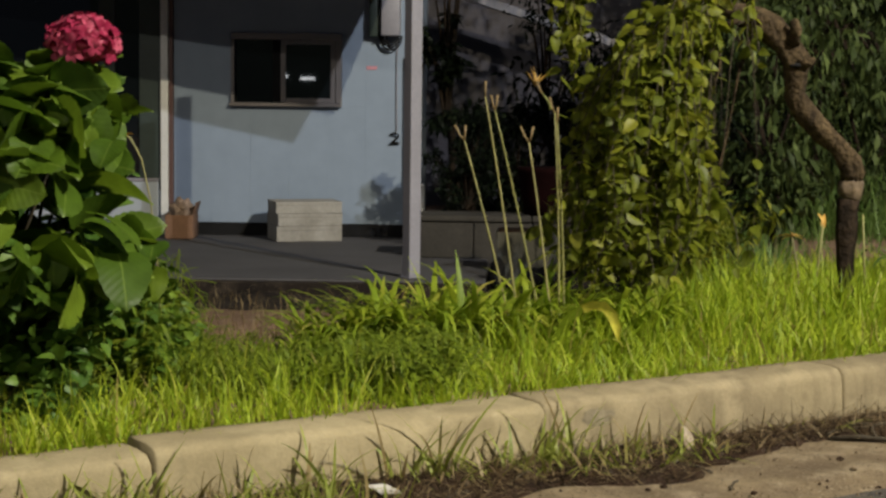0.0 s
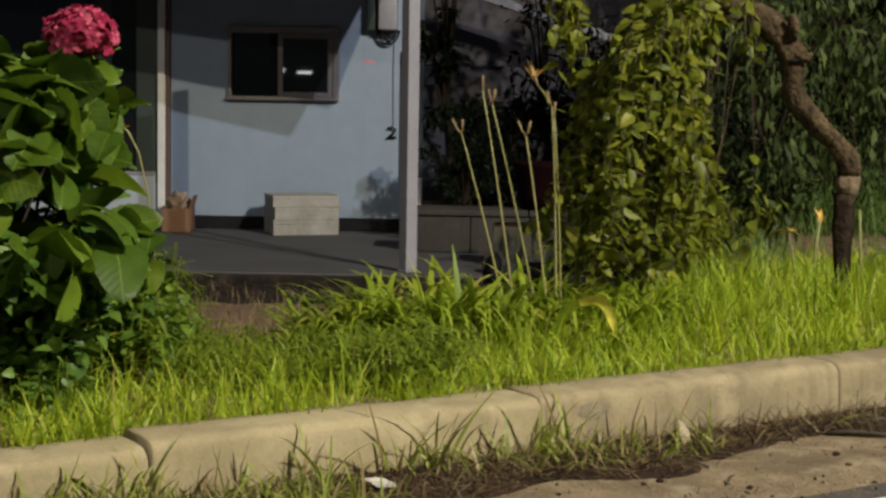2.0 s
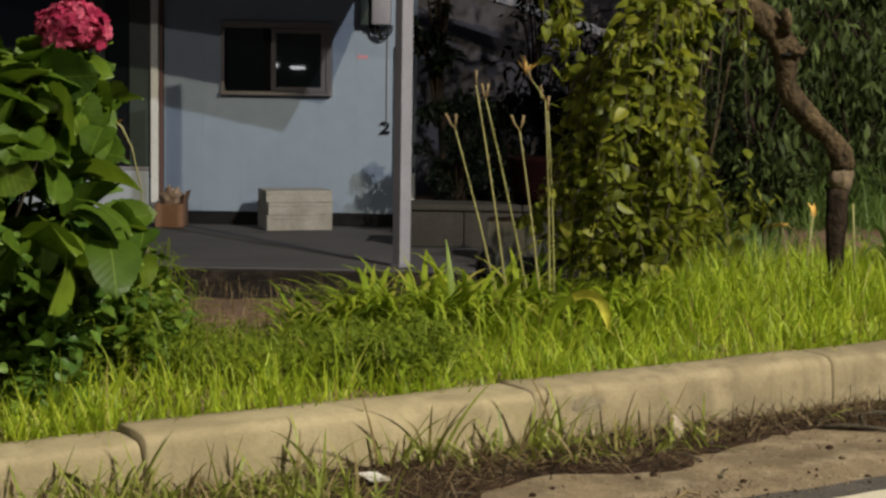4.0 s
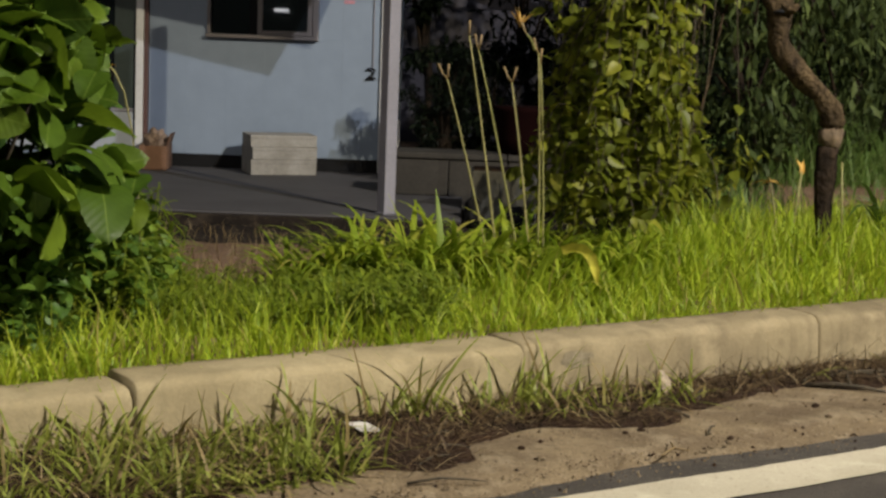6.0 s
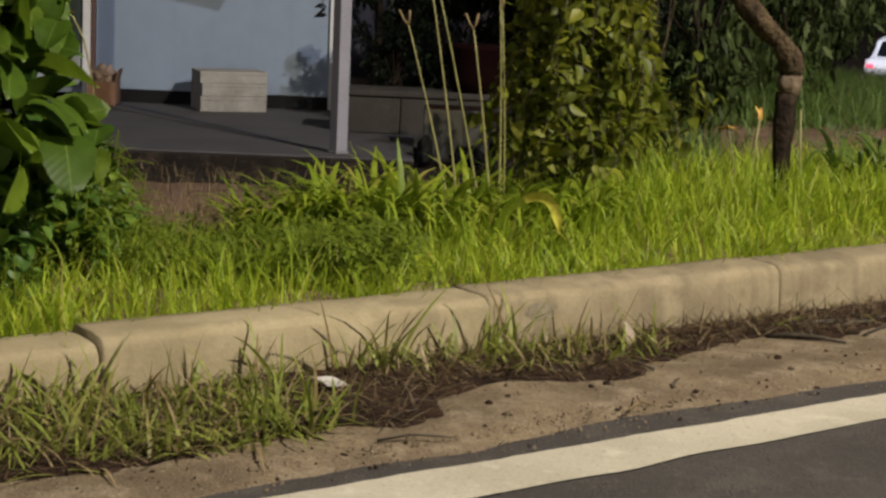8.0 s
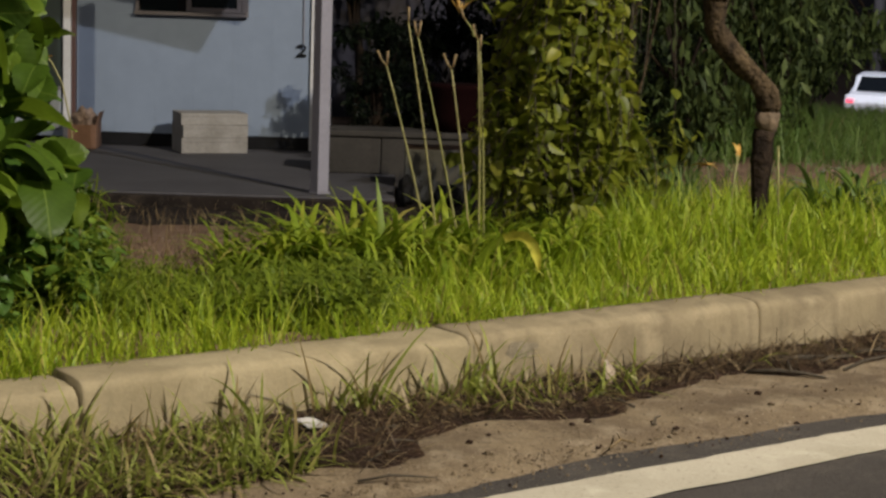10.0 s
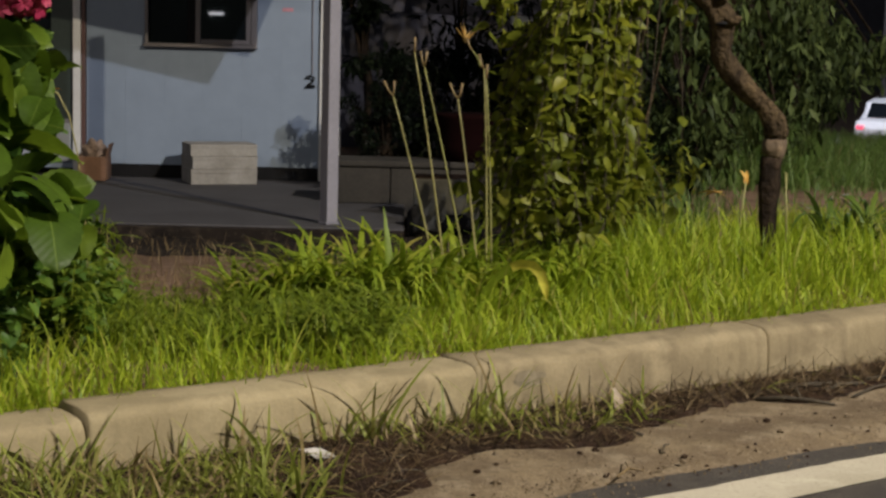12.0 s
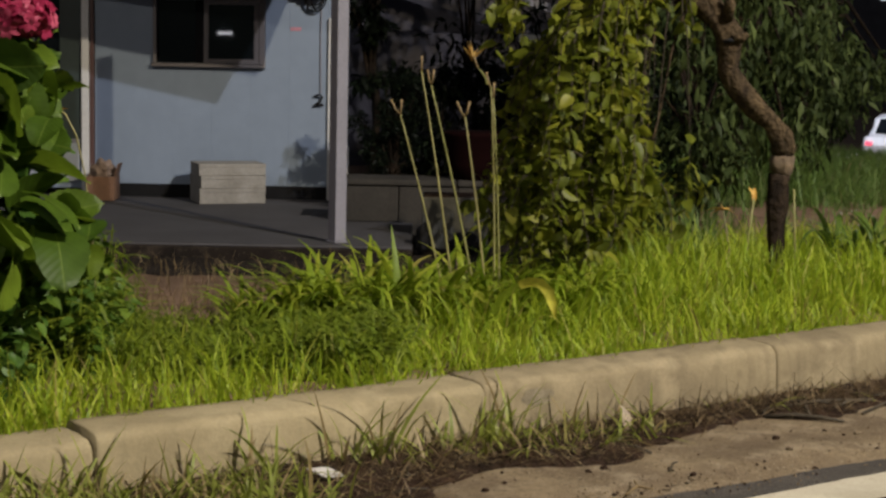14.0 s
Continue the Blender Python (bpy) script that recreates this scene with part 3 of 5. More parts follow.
# ---- booth with porch ----
def booth():
    """Small prefabricated booth: panel wall, window, dark side door, canopy and post."""
    y, z0 = WALL_Y, FLOOR_Z
    b = empty("guard_booth", (-1.3, y, z0), "small white panel booth with a sliding window and a porch", "booth")

    def p(name, geo, mat, label="", parent=b, smooth_it=False):
        ob = geo.make(name, M[mat], None, label, smooth_it)
        return under(ob, parent)

    # ribbed panels, each standing a little apart from the next
    x, edge = -2.085, -0.452
    w = (edge - x) / 6
    wx0, wx1, wz0, wz1 = -1.665, -0.905, 0.735, 1.235
    for i in range(6):
        a, c = x + i * w + 0.0001, x + (i + 1) * w - 0.0001
        spans = [(z0 + 0.09, 2.10)]
        if c > wx0 and a < wx1:
            spans = [(z0 + 0.09, wz0), (wz1, 2.10)]
        for (s0, s1) in spans:
            p("wall_panel", box_geo(a, y, s0, c, y + 0.05, s1, 0.0006, 1), "panel")
        for (e0, e1) in ((a, min(c, wx0)), (max(a, wx1), c)):
            if len(spans) == 2 and e1 - e0 > 0.01:
                p("wall_panel", box_geo(e0, y, wz0 + 0.0005, e1, y + 0.05, wz1 - 0.0005, 0), "panel")
    # narrow strips beside the window opening
    p("wall_core", box_geo(-2.085, y + 0.052, z0, wx0, y + 0.10, 2.10, 0), "panel")
    p("wall_core", box_geo(wx1, y + 0.052, z0, edge, y + 0.10, 2.10, 0), "panel")
    p("baseboard", box_geo(-2.085, y - 0.012, z0, edge, y + 0.04, z0 + 0.088, 0.003), "black", "black rubber skirting")
    p("corner_trim", box_geo(edge, y - 0.03, z0 + 0.0, edge + 0.035, y + 0.10, 1.09, 0.004), "white")
    p("lower_panel", box_geo(-3.1, y - 0.040, -0.085, -2.190, y - 0.018, 0.185, 0.006), "kick", "pale lower door panel")
    p("panel_rail", box_geo(-3.1, y - 0.046, 0.187, -2.190, y - 0.018, 0.212, 0.004), "steel", "grey rail over the lower panel")
    # left jamb: white strip and brown strip
    p("jamb", box_geo(-2.172, y - 0.05, z0, -2.120, y + 0.06, 2.10, 0.004), "white", "white door jamb")
    p("jamb", box_geo(-2.118, y - 0.03, z0, -2.088, y + 0.06, 2.10, 0.004), "brown", "brown inner jamb")
    # dark glazed door bay with a pale kick panel
    p("kick_panel", box_geo(-3.4, y - 0.01, z0 + 0.05, -2.174, y + 0.03, 0.125, 0.004), "panel", "pale kick panel")
    p("door_rail", box_geo(-3.4, y - 0.015, 0.128, -2.174, y + 0.03, 0.165, 0.004), "darkpaint")
    p("door_stile", box_geo(-2.33, y - 0.015, 0.167, -2.174, y + 0.03, 2.10, 0.004), "darkpaint")
    p("door_stile", box_geo(-2.62, y - 0.015, 0.167, -2.50, y + 0.03, 2.10, 0.004), "darkpaint")
    p("pane", box_geo(-2.498, y + 0.005, 0.167, -2.332, y + 0.015, 2.10, 0), "glass", "dark door glass")
    p("pane", box_geo(-3.4, y + 0.005, 0.167, -2.622, y + 0.015, 2.10, 0), "glass", "dark door glass")
    # closing walls and roof
    p("side_wall", box_geo(edge + 0.0, y + 0.102, z0, edge + 0.05, y + 2.6, 2.10, 0), "panel")
    p("side_wall", box_geo(-3.45, y, z0, -3.402, y + 2.6, 2.10, 0), "panel")
    p("back_wall", box_geo(-3.40, y + 2.55, z0, edge, y + 2.6, 2.10, 0), "panel")
    p("roof", box_geo(-3.6, y - 0.05, 2.102, edge + 0.12, y + 2.8, 2.2, 0.01), "steel")
    # porch canopy: front edge not quite parallel to the wall
    g = Geo()
    top = [(-3.6, 11.68), (0.633, 10.5), (-0.35, y - 0.052), (-3.6, y - 0.052)]
    zt = (2.05, 2.05, 2.10, 2.10)
    g.v = [(a, c, z) for (a, c), z in zip(top, zt)] + [(a, c, z + 0.06) for (a, c), z in zip(top, zt)]
    g.f = [(3, 2, 1, 0), (4, 5, 6, 7), (0, 1, 5, 4), (1, 2, 6, 5), (2, 3, 7, 6), (3, 0, 4, 7)]
    p("canopy", g, "steel", "flat grey porch canopy")
    # window
    win = under(box_geo(wx0 - 0.012, y - 0.035, wz1 - 0.035, wx1 + 0.012, y + 0.06, wz1 + 0.012, 0.004).make("window", M["alu"], None, "sliding window in a bronze aluminium frame, half open", False), b)

    def wpart(name, geo, mat, label=""):
        ob = geo.make(name, M[mat], None, label, False)
        ob.parent = win
        ob.matrix_parent_inverse = (Matrix.Translation(b.location) @ Matrix.Translation(b.location).inverted()).inverted()
        return ob

    wpart("window_sill", box_geo(wx0 - 0.02, y - 0.05, wz0 - 0.004, wx1 + 0.012, y + 0.06, wz0 + 0.022, 0.004), "alu")
    wpart("frame_side", box_geo(wx0 - 0.012, y - 0.035, wz0 + 0.023, wx0 + 0.012, y + 0.06, wz1 - 0.036, 0.003), "alu")
    wpart("frame_side", box_geo(wx1 - 0.030, y - 0.035, wz0 + 0.023, wx1 + 0.012, y + 0.06, wz1 - 0.036, 0.003), "alu")
    sx0, sx1 = -1.325, wx1 - 0.032
    wpart("sash_stile", box_geo(sx0, y - 0.025, wz0 + 0.024, sx0 + 0.036, y + 0.0, wz1 - 0.037, 0.003), "alu")
    wpart("sash_stile", box_geo(sx1 - 0.036, y - 0.025, wz0 + 0.024, sx1, y + 0.0, wz1 - 0.037, 0.003), "alu")
    wpart("sash_rail", box_geo(sx0 + 0.037, y - 0.024, wz0 + 0.024, sx1 - 0.037, y, wz0 + 0.055, 0.003), "alu")
    wpart("sash_rail", box_geo(sx0 + 0.037, y - 0.024, wz1 - 0.068, sx1 - 0.037, y, wz1 - 0.037, 0.003), "alu")
    wpart("pane", box_geo(sx0 + 0.037, y - 0.015, wz0 + 0.056, sx1 - 0.037, y - 0.010, wz1 - 0.069, 0), "glass", "dark reflecting glass")
    wpart("pane", box_geo(wx0 + 0.013, y + 0.030, wz0 + 0.024, sx0 - 0.055, y + 0.035, wz1 - 0.037, 0), "glass", "dark reflecting glass")
    wpart("shutter_strip", box_geo(sx0 - 0.055, y - 0.028, wz0 + 0.024, sx0 - 0.001, y + 0.036, wz1 - 0.037, 0.003), "black", "black gap between sashes")
    p("junction_box", box_geo(edge + 0.052, y + 0.03, -0.03, edge + 0.150, y + 0.11, 0.19, 0.012), "white", "small white junction box")
    # tear-off label and latch on the wall
    p("label_strip", box_geo(-0.72, y - 0.004, 0.998, -0.645, y - 0.001, 1.022, 0), "pink", "small faded pink label")
    g = Geo()
    g.tube([(-0.505, y - 0.012, 1.20), (-0.507, y - 0.012, 0.9), (-0.503, y - 0.013, 0.56)], 0.004, 6)
    p("cord", g, "steel", "thin grey cord")
    g = Geo()
    g.tube([(-0.545, y - 0.02, 0.545), (-0.515, y - 0.03, 0.553), (-0.49, y - 0.03, 0.54), (-0.50, y - 0.03, 0.515), (-0.535, y - 0.03, 0.488), (-0.55, y - 0.02, 0.478), (-0.52, y - 0.03, 0.487), (-0.485, y - 0.02, 0.482)], 0.0085, 6)
    p("latch", g, "black", "dark wire latch")
    return b


booth()

# meter box and coiled cable
mb = empty("meter_box", (-0.57, WALL_Y - 0.06, 1.2), "grey electric meter box with coiled black cable on the wall", "meter box")
under(box_geo(-0.615, WALL_Y - 0.13, 1.232, -0.480, WALL_Y - 0.002, 1.58, 0.012).make("housing", M["steel"]), mb)
under(box_geo(-0.70, WALL_Y - 0.08, 1.225, -0.620, WALL_Y - 0.002, 1.60, 0.012).make("switch_box", M["darkpaint"], None, "dark green switch box"), mb)
for k in range(3):
    g = Geo()
    pts = []
    for i in range(17):
        a = math.pi * i / 16
        pts.append((-0.548 - (0.078 - 0.012 * k) * math.cos(a), WALL_Y - 0.05 - 0.012 * k, 1.235 - (0.10 - 0.022 * k) * math.sin(a)))
    g.tube(pts, 0.006, 6)
    under(g.make("cable", M["black"]), mb)
g = Geo()
g.tube([(-0.585, WALL_Y - 0.05, 1.25), (-0.57, WALL_Y - 0.055, 1.19), (-0.545, WALL_Y - 0.05, 1.14)], 0.006, 6)
under(g.make("cable", M["black"]), mb)

# slab and post
slab = tagged(box_geo(-4.2, 10.45, -0.42, 0.16, WALL_Y + 0.2, FLOOR_Z - 0.002, 0.012).make("porch_slab", M["concrete"], None, "", False), "grey concrete porch slab in front of the booth", "slab", kind="structure")
tagged(box_geo(-4.2, 10.37, -0.42, 0.16, 10.448, FLOOR_Z - 0.012, 0.010).make("slab_edge", M["dark_ground"], None, "", False), "blackish front edge of the porch slab", "slab edge", kind="structure")
post = empty("porch_post", (-0.265, 10.60, FLOOR_Z), "grey painted square steel post standing on the slab", "post")
sh = box_geo(-0.037, -0.037, 0.010, 0.037, 0.037, 2.26, 0.004).make("shaft", M["steel"], None, "", False)
sh.parent = post
ft = box_geo(-0.044, -0.044, 0.0, 0.044, 0.044, 0.009, 0.002).make("base_plate", M["steel"], None, "", False)
ft.parent = post
post.rotation_euler = (0, 0, radians(38))

# white foam boxes stacked by the wall
def foam_box(name, x0, x1, y0, y1, z0, z1, lid, label):
    b = empty(name, ((x0 + x1) / 2, (y0 + y1) / 2, z0), label, "box")
    under(box_geo(x0, y0, z0, x1, y1, z1 - lid, 0.002).make("body", M["foam"], None, "", False), b)
    under(box_geo(x0 - 0.001, y0 - 0.001, z1 - lid + 0.0004, x1 + 0.002, y1, z1, 0.003).make("lid", M["foam"], None, "", False), b)
    return b


for z0, z1, w, lid, turn, label in ((0.0, 0.105, 0.229, 0.03, 19, "dirty white foam box on the porch slab"),
                                    (0.106, 0.192, 0.227, 0.026, 21.5, "dirty white foam box lying on another"),
                                    (0.193, 0.272, 0.230, 0.024, 18, "dirty white foam box on top of the stack")):
    fb = foam_box("foam_box", -1.122 - w, -1.122 + w, 12.76, 13.07, FLOOR_Z + z0, FLOOR_Z + z1, lid, label)
    fb.rotation_euler = (0, 0, radians(turn))

# cardboard box with a crumpled bag
cb = empty("cardboard_box", (-1.98, 12.9, FLOOR_Z), "brown cardboard box with a crumpled bag inside, by the wall", "box")
for (a, b_, c, d) in ((-2.075, 12.80, -1.885, 12.804), (-2.075, 13.03, -1.885, 13.034), (-2.075, 12.806, -2.071, 13.028), (-1.889, 12.806, -1.885, 13.028)):
    under(box_geo(a, b_, FLOOR_Z + 0.005, c, d, FLOOR_Z + 0.165, 0.001, 1).make("side", M["card"], None, "", False), cb)
under(box_geo(-2.07, 12.806, FLOOR_Z, -1.89, 13.028, FLOOR_Z + 0.004, 0).make("bottom", M["card"], None, "", False), cb)
fl = box_geo(0, -0.1, 0, 0.09, 0.1, 0.004, 0.001, 1).make("flap", M["card"], None, "", False)
fl.parent = cb
fl.matrix_basis = Matrix.Translation((0.095, 0.01, 0.165)) @ Matrix.Rotation(radians(-75), 4, "Y")
bm = bmesh.new()
bmesh.ops.create_icosphere(bm, subdivisions=4, radius=1.0)
for v in bm.verts:
    q = v.co.copy()
    v.co = Vector((q.x * 0.085, q.y * 0.10, q.z * 0.085)) * (1 + 0.35 * noise.noise(q * 2.2) + 0.15 * noise.noise(q * 6))
gg = Geo().add([tuple(v.co) for v in bm.verts], [tuple(v.index for v in f.verts) for f in bm.faces])
bm.free()
bagob = gg.make("crumpled_bag", M["bag"], None, "", False)
bagob.location = (-1.985, 12.92, FLOOR_Z + 0.185)
tagged(bagob, "crumpled brown paper bag in the cardboard box", "bag")

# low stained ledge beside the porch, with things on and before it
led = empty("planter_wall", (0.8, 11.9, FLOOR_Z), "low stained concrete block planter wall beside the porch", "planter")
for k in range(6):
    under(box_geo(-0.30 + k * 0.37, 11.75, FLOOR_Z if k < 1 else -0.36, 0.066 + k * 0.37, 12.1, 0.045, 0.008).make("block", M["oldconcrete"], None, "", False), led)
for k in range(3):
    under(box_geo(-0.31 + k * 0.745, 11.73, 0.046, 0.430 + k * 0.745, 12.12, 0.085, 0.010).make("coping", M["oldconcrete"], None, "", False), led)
PZ = ground_z(0.42, 11.2) + 0.006
pb = empty("foam_planter", (0.42, 11.2, PZ), "pale foam planter box before the ledge, colour darkened for tree shade", "planter")
under(box_geo(0.212, 11.0, PZ, 0.60, 11.3, 0.045, 0.01).make("body", M["shadefoam"], None, "", False), pb)
under(box_geo(0.225, 11.013, 0.03, 0.587, 11.287, 0.052, 0.005).make("soil", M["soil"], None, "", False), pb)

def lump(name, place, size, mat, label, category, seed):
    bm = bmesh.new()
    bmesh.ops.create_icosphere(bm, subdivisions=4, radius=1.0)
    for v in bm.verts:
        q = v.co.copy()
        k = 1 + 0.28 * noise.noise(q * 1.6 + Vector((seed, 0, 0))) + 0.10 * noise.noise(q * 5 + Vector((0, seed, 0)))
        v.co = Vector((q.x * size[0], q.y * size[1], max(-0.92, q.z) * size[2])) * k
    gg = Geo().add([tuple(v.co) for v in bm.verts], [tuple(v.index for v in f.verts) for f in bm.faces])
    bm.free()
    ob = gg.make(name, M[mat])
    zmin = min(v[2] for v in gg.v)
    ob.location = (place[0], place[1], place[2] - zmin)
    return tagged(ob, label, category)


# black lumps added where two dark shapes lie, one of them cat-like
lump("dark_lump", (0.22, 10.62, ground_z(0.22, 10.62) + 0.008), (0.05, 0.08, 0.085), "black", "small black lump on the ground, stands in for a cat-like shape", "bag", 3)
lump("dark_lump", (0.47, 10.75, ground_z(0.47, 10.75) + 0.008), (0.10, 0.09, 0.06), "black", "low black lump on the ground", "bag", 8)
gtub = Geo()
gtub.tube([(0, 0, 0), (0, 0, 0.10), (0, 0, 0.27), (0, 0, 0.29), (0, 0, 0.30)], [0.16, 0.18, 0.21, 0.225, 0.215], 28)
tub = gtub.make("plastic_tub", M["red"])
tub.location = (0.55, 11.92, 0.085)
tagged(tub, "red plastic tub on the ledge, tree shade put into its colour", "tub")

# ---- plants ----
rng = np.random.default_rng(11)


def on_soil(u, v):
    p = KM @ Vector((u, v, 0))
    return (p.x, p.y, ground_z(p.x, p.y) - 0.004)


def scatter(n, u0, u1, v0, v1, keep=None):
    out = []
    for u, v in zip(rng.uniform(u0, u1, n), rng.uniform(v0, v1, n)):
        p = on_soil(u, v)
        if keep is None or keep(u, v, p):
            out.append(p)
    return out


def side_of(p):
    """How far to the side a place lies, per metre of depth from the road."""
    return (p[0] - 0.2) / (p[1] - 0.6)


def bare(u, v, p):
    """Where the grass grows: thins out on the path before the porch and under the daylilies."""
    x, y = p[0], p[1]
    r = side_of(p)
    path = smooth(5.35, 6.0, y) * (1 - smooth(-0.11, -0.09, r))
    path = max(path, smooth(5.5, 5.9, y) * (1 - smooth(-0.01, 0.05, r)))
    patchy = noise.noise(Vector((x * 1.7, y * 1.7, 9.0)))
    return rng.random() > path * (0.97 + 0.2 * patchy) and rng.random() < 0.75 + 0.5 * patchy


def tall_side(u, v, p):
    return bare(u, v, p) and side_of(p) > 0.015 and p[1] < (6.9 if side_of(p) > 0.15 else 7.3)


def make_grass(name, mat, label):
    g = Geo()
    # uneven tufts behind the kerb
    def tufty(u, v, p):
        if side_of(p) < -0.02 and v > 0.60 and rng.random() < 0.72:
            return False
        k = noise.noise(Vector((u * 5.5, v * 5.5, 2.0))) + 0.5 * noise.noise(Vector((u * 13, v * 13, 6.0)))
        return rng.random() < 0.62 + 0.9 * k

    def tufty2(u, v, p):
        if side_of(p) < -0.02 and v > 0.55 and rng.random() < 0.85:
            return False
        return noise.noise(Vector((u * 5.5, v * 5.5, 2.0))) + 0.5 * noise.noise(Vector((u * 13, v * 13, 6.0))) > 0.08

    blades(g, scatter(12500, -1.1, 4.2, 0.13, 0.85, tufty), rng, (0.06, 0.13), (0.0040, 0.0078), 0.55, (0.1, 1.4))
    blades(g, scatter(9000, -1.1, 4.2, 0.16, 0.95, tufty2), rng, (0.09, 0.19), (0.004, 0.0080), 0.5, (0.3, 1.8))
    blades(g, scatter(2600, -1.1, 4.2, 0.11, 0.26, tufty), rng, (0.05, 0.13), (0.0035, 0.006), 0.8, (0.3, 1.6))
    # longer grass further in
    blades(g, scatter(14000, -0.9, 5.2, 0.7, 2.3, bare), rng, (0.05, 0.13), (0.0035, 0.0062), 0.4, (0.2, 1.5))
    blades(g, scatter(2600, 0.9, 3.0, 0.7, 1.5, tall_side), rng, (0.18, 0.30), (0.005, 0.0092), 0.5, (0.4, 1.8))
    blades(g, scatter(9500, 1.0, 5.5, 0.5, 2.4, tall_side), rng, (0.10, 0.22), (0.005, 0.0092), 0.62, (0.4, 1.9))
    blades(g, scatter(700, -1.0, 5.0, 0.2, 1.6, tall_side), rng, (0.17, 0.27), (0.003, 0.005), 0.25, (0.2, 1.3))
    blades(g, scatter(3600, 1.35, 3.6, 0.55, 1.35), rng, (0.14, 0.26), (0.005, 0.0092), 0.45, (0.3, 1.7))
    blades(g, scatter(1500, 2.6, 4.2, 0.4, 1.2), rng, (0.13, 0.25), (0.005, 0.009), 0.5, (0.3, 1.7))
    # stiff pale stalks above the rest
    blades(g, scatter(260, 0.9, 4.6, 0.2, 1.7, tall_side), rng, (0.16, 0.27), (0.005, 0.008), 0.45, (0.3, 1.6))
    blades(g, scatter(500, -1.0, 4.0, 0.2, 0.8), rng, (0.13, 0.21), (0.003, 0.005), 0.3, (0.2, 1.3))
    ob = g.make(name, M[mat])
    return tagged(ob, label, "grass", kind="stuff")


make_grass("verge_grass", "grass", "bright green uncut grass on the verge behind the kerb")


def far_grass():
    g = Geo()

    def right_side(u, v, p):
        r = (p[0] - 0.2) / (p[1] - 0.6)
        if r < 0.10:
            return False
        if 6.9 < p[1] < 10.3:
            return rng.random() < (0.05 if r > 0.165 else 0.4)
        return True

    pts = []
    for _ in range(52000):
        y = 7.0 + 17 * rng.random() ** 1.5
        x = 0.2 + (y - 0.6) * rng.uniform(0.10, 0.36)
        p = (x, y, ground_z(x, y) - 0.01)
        if right_side(0, 0, p):
            pts.append(p)
    near = [p for p in pts if p[1] < 10]
    far = [p for p in pts if p[1] >= 10]
    blades(g, near, rng, (0.08, 0.18), (0.005, 0.009), 0.35, (0.2, 1.4))
    blades(g, [p for p in far if side_of(p) < 0.225], rng, (0.16, 0.46), (0.005, 0.010), 0.5, (0.4, 2.0))
    blades(g, [p for p in far if side_of(p) >= 0.225], rng, (0.08, 0.24), (0.004, 0.009), 0.5, (0.4, 2.0))
    return tagged(g.make("tall_grass", M["grassdark"]), "tall dark green grass on the rough ground behind the verge", "grass", kind="stuff")


far_grass()

# dry straw on the bare path
g = Geo()
pts = []
for _ in range(1500):
    y = rng.uniform(6.5, 10.2)
    x = 0.2 + (y - 0.6) * rng.uniform(-0.20, 0.06)
    pts.append((x, y, ground_z(x, y)))
blades(g, pts, rng, (0.05, 0.16), (0.003, 0.006), 0.9, (0.2, 1.6))
tagged(g.make("dry_grass", M["dry"]), "dry straw and dead grass on the bare path", "dry grass", kind="stuff")


# gutter weeds growing at the kerb foot
def gutter_weeds():
    g = Geo()

    def spot(u, spread_u, v0, v1, n):
        out = []
        for _ in range(n):
            uu = rng.normal(u, spread_u)
            vv = rng.uniform(v0, v1)
            if vv > soil_edge(uu) - 0.03 and not (0.39 < uu < 0.60 and vv < -0.03):
                p = KM @ Vector((uu, vv, 0.015))
                out.append(tuple(p))
        return out

    # tall tufts
    for u, n, ln in ((0.33, 9, 0.20), (0.40, 16, 0.29), (0.47, 12, 0.27), (0.58, 14, 0.27), (0.68, 17, 0.28), (0.76, 9, 0.23), (0.86, 10, 0.20), (1.0, 26, 0.23), (0.24, 8, 0.12), (-0.04, 34, 0.18), (-0.25, 20, 0.16), (-0.15, 18, 0.15), (-0.42, 18, 0.17)):
        blades(g, spot(u, 0.024, -0.06, -0.008, max(4, int(n * 0.66))), rng, (ln * 0.45, ln * 1.05), (0.0085, 0.014), (0.42, 0.28), (0.2, 1.6), levels=7)
    # low sprawling mat
    for u, s, v0, v1, n in ((-0.05, 0.14, -0.42, -0.02, 430), (-0.4, 0.2, -0.40, -0.02, 400), (0.18, 0.12, -0.43, -0.06, 430), (0.38, 0.09, -0.26, -0.06, 110), (0.80, 0.12, -0.13, -0.02, 75), (1.02, 0.08, -0.16, -0.01, 110), (1.22, 0.12, -0.20, -0.02, 130), (1.7, 0.25, -0.10, 0.0, 30)):
        blades(g, spot(u, s, v0, v1, n), rng, (0.05, 0.17), (0.004, 0.011), (0.95, 0.40), (0.1, 1.7), levels=5)
    return tagged(g.make("gutter_weeds", M["weedgrass"]), "straggling grass weeds rooted at the kerb foot", "weeds", kind="stuff")


gutter_weeds()

g = Geo()
pts = []
for _ in range(6500):
    u = rng.uniform(-0.8, 3.6)
    e = soil_edge(u)
    v = e + (0.0 - e) * rng.random() ** 0.8
    pts.append(tuple(KM @ Vector((u, v, 0.021 + 0.012 * (v - e) / (0.05 - e)))))
blades(g, pts, rng, (0.02, 0.13), (0.0014, 0.0046), (1.30, 0.26), (-0.15, 0.6), levels=3)
tagged(g.make("straw_litter", M["litter"]), "brown straw and rotted stems littering the gutter", "litter", kind="stuff")


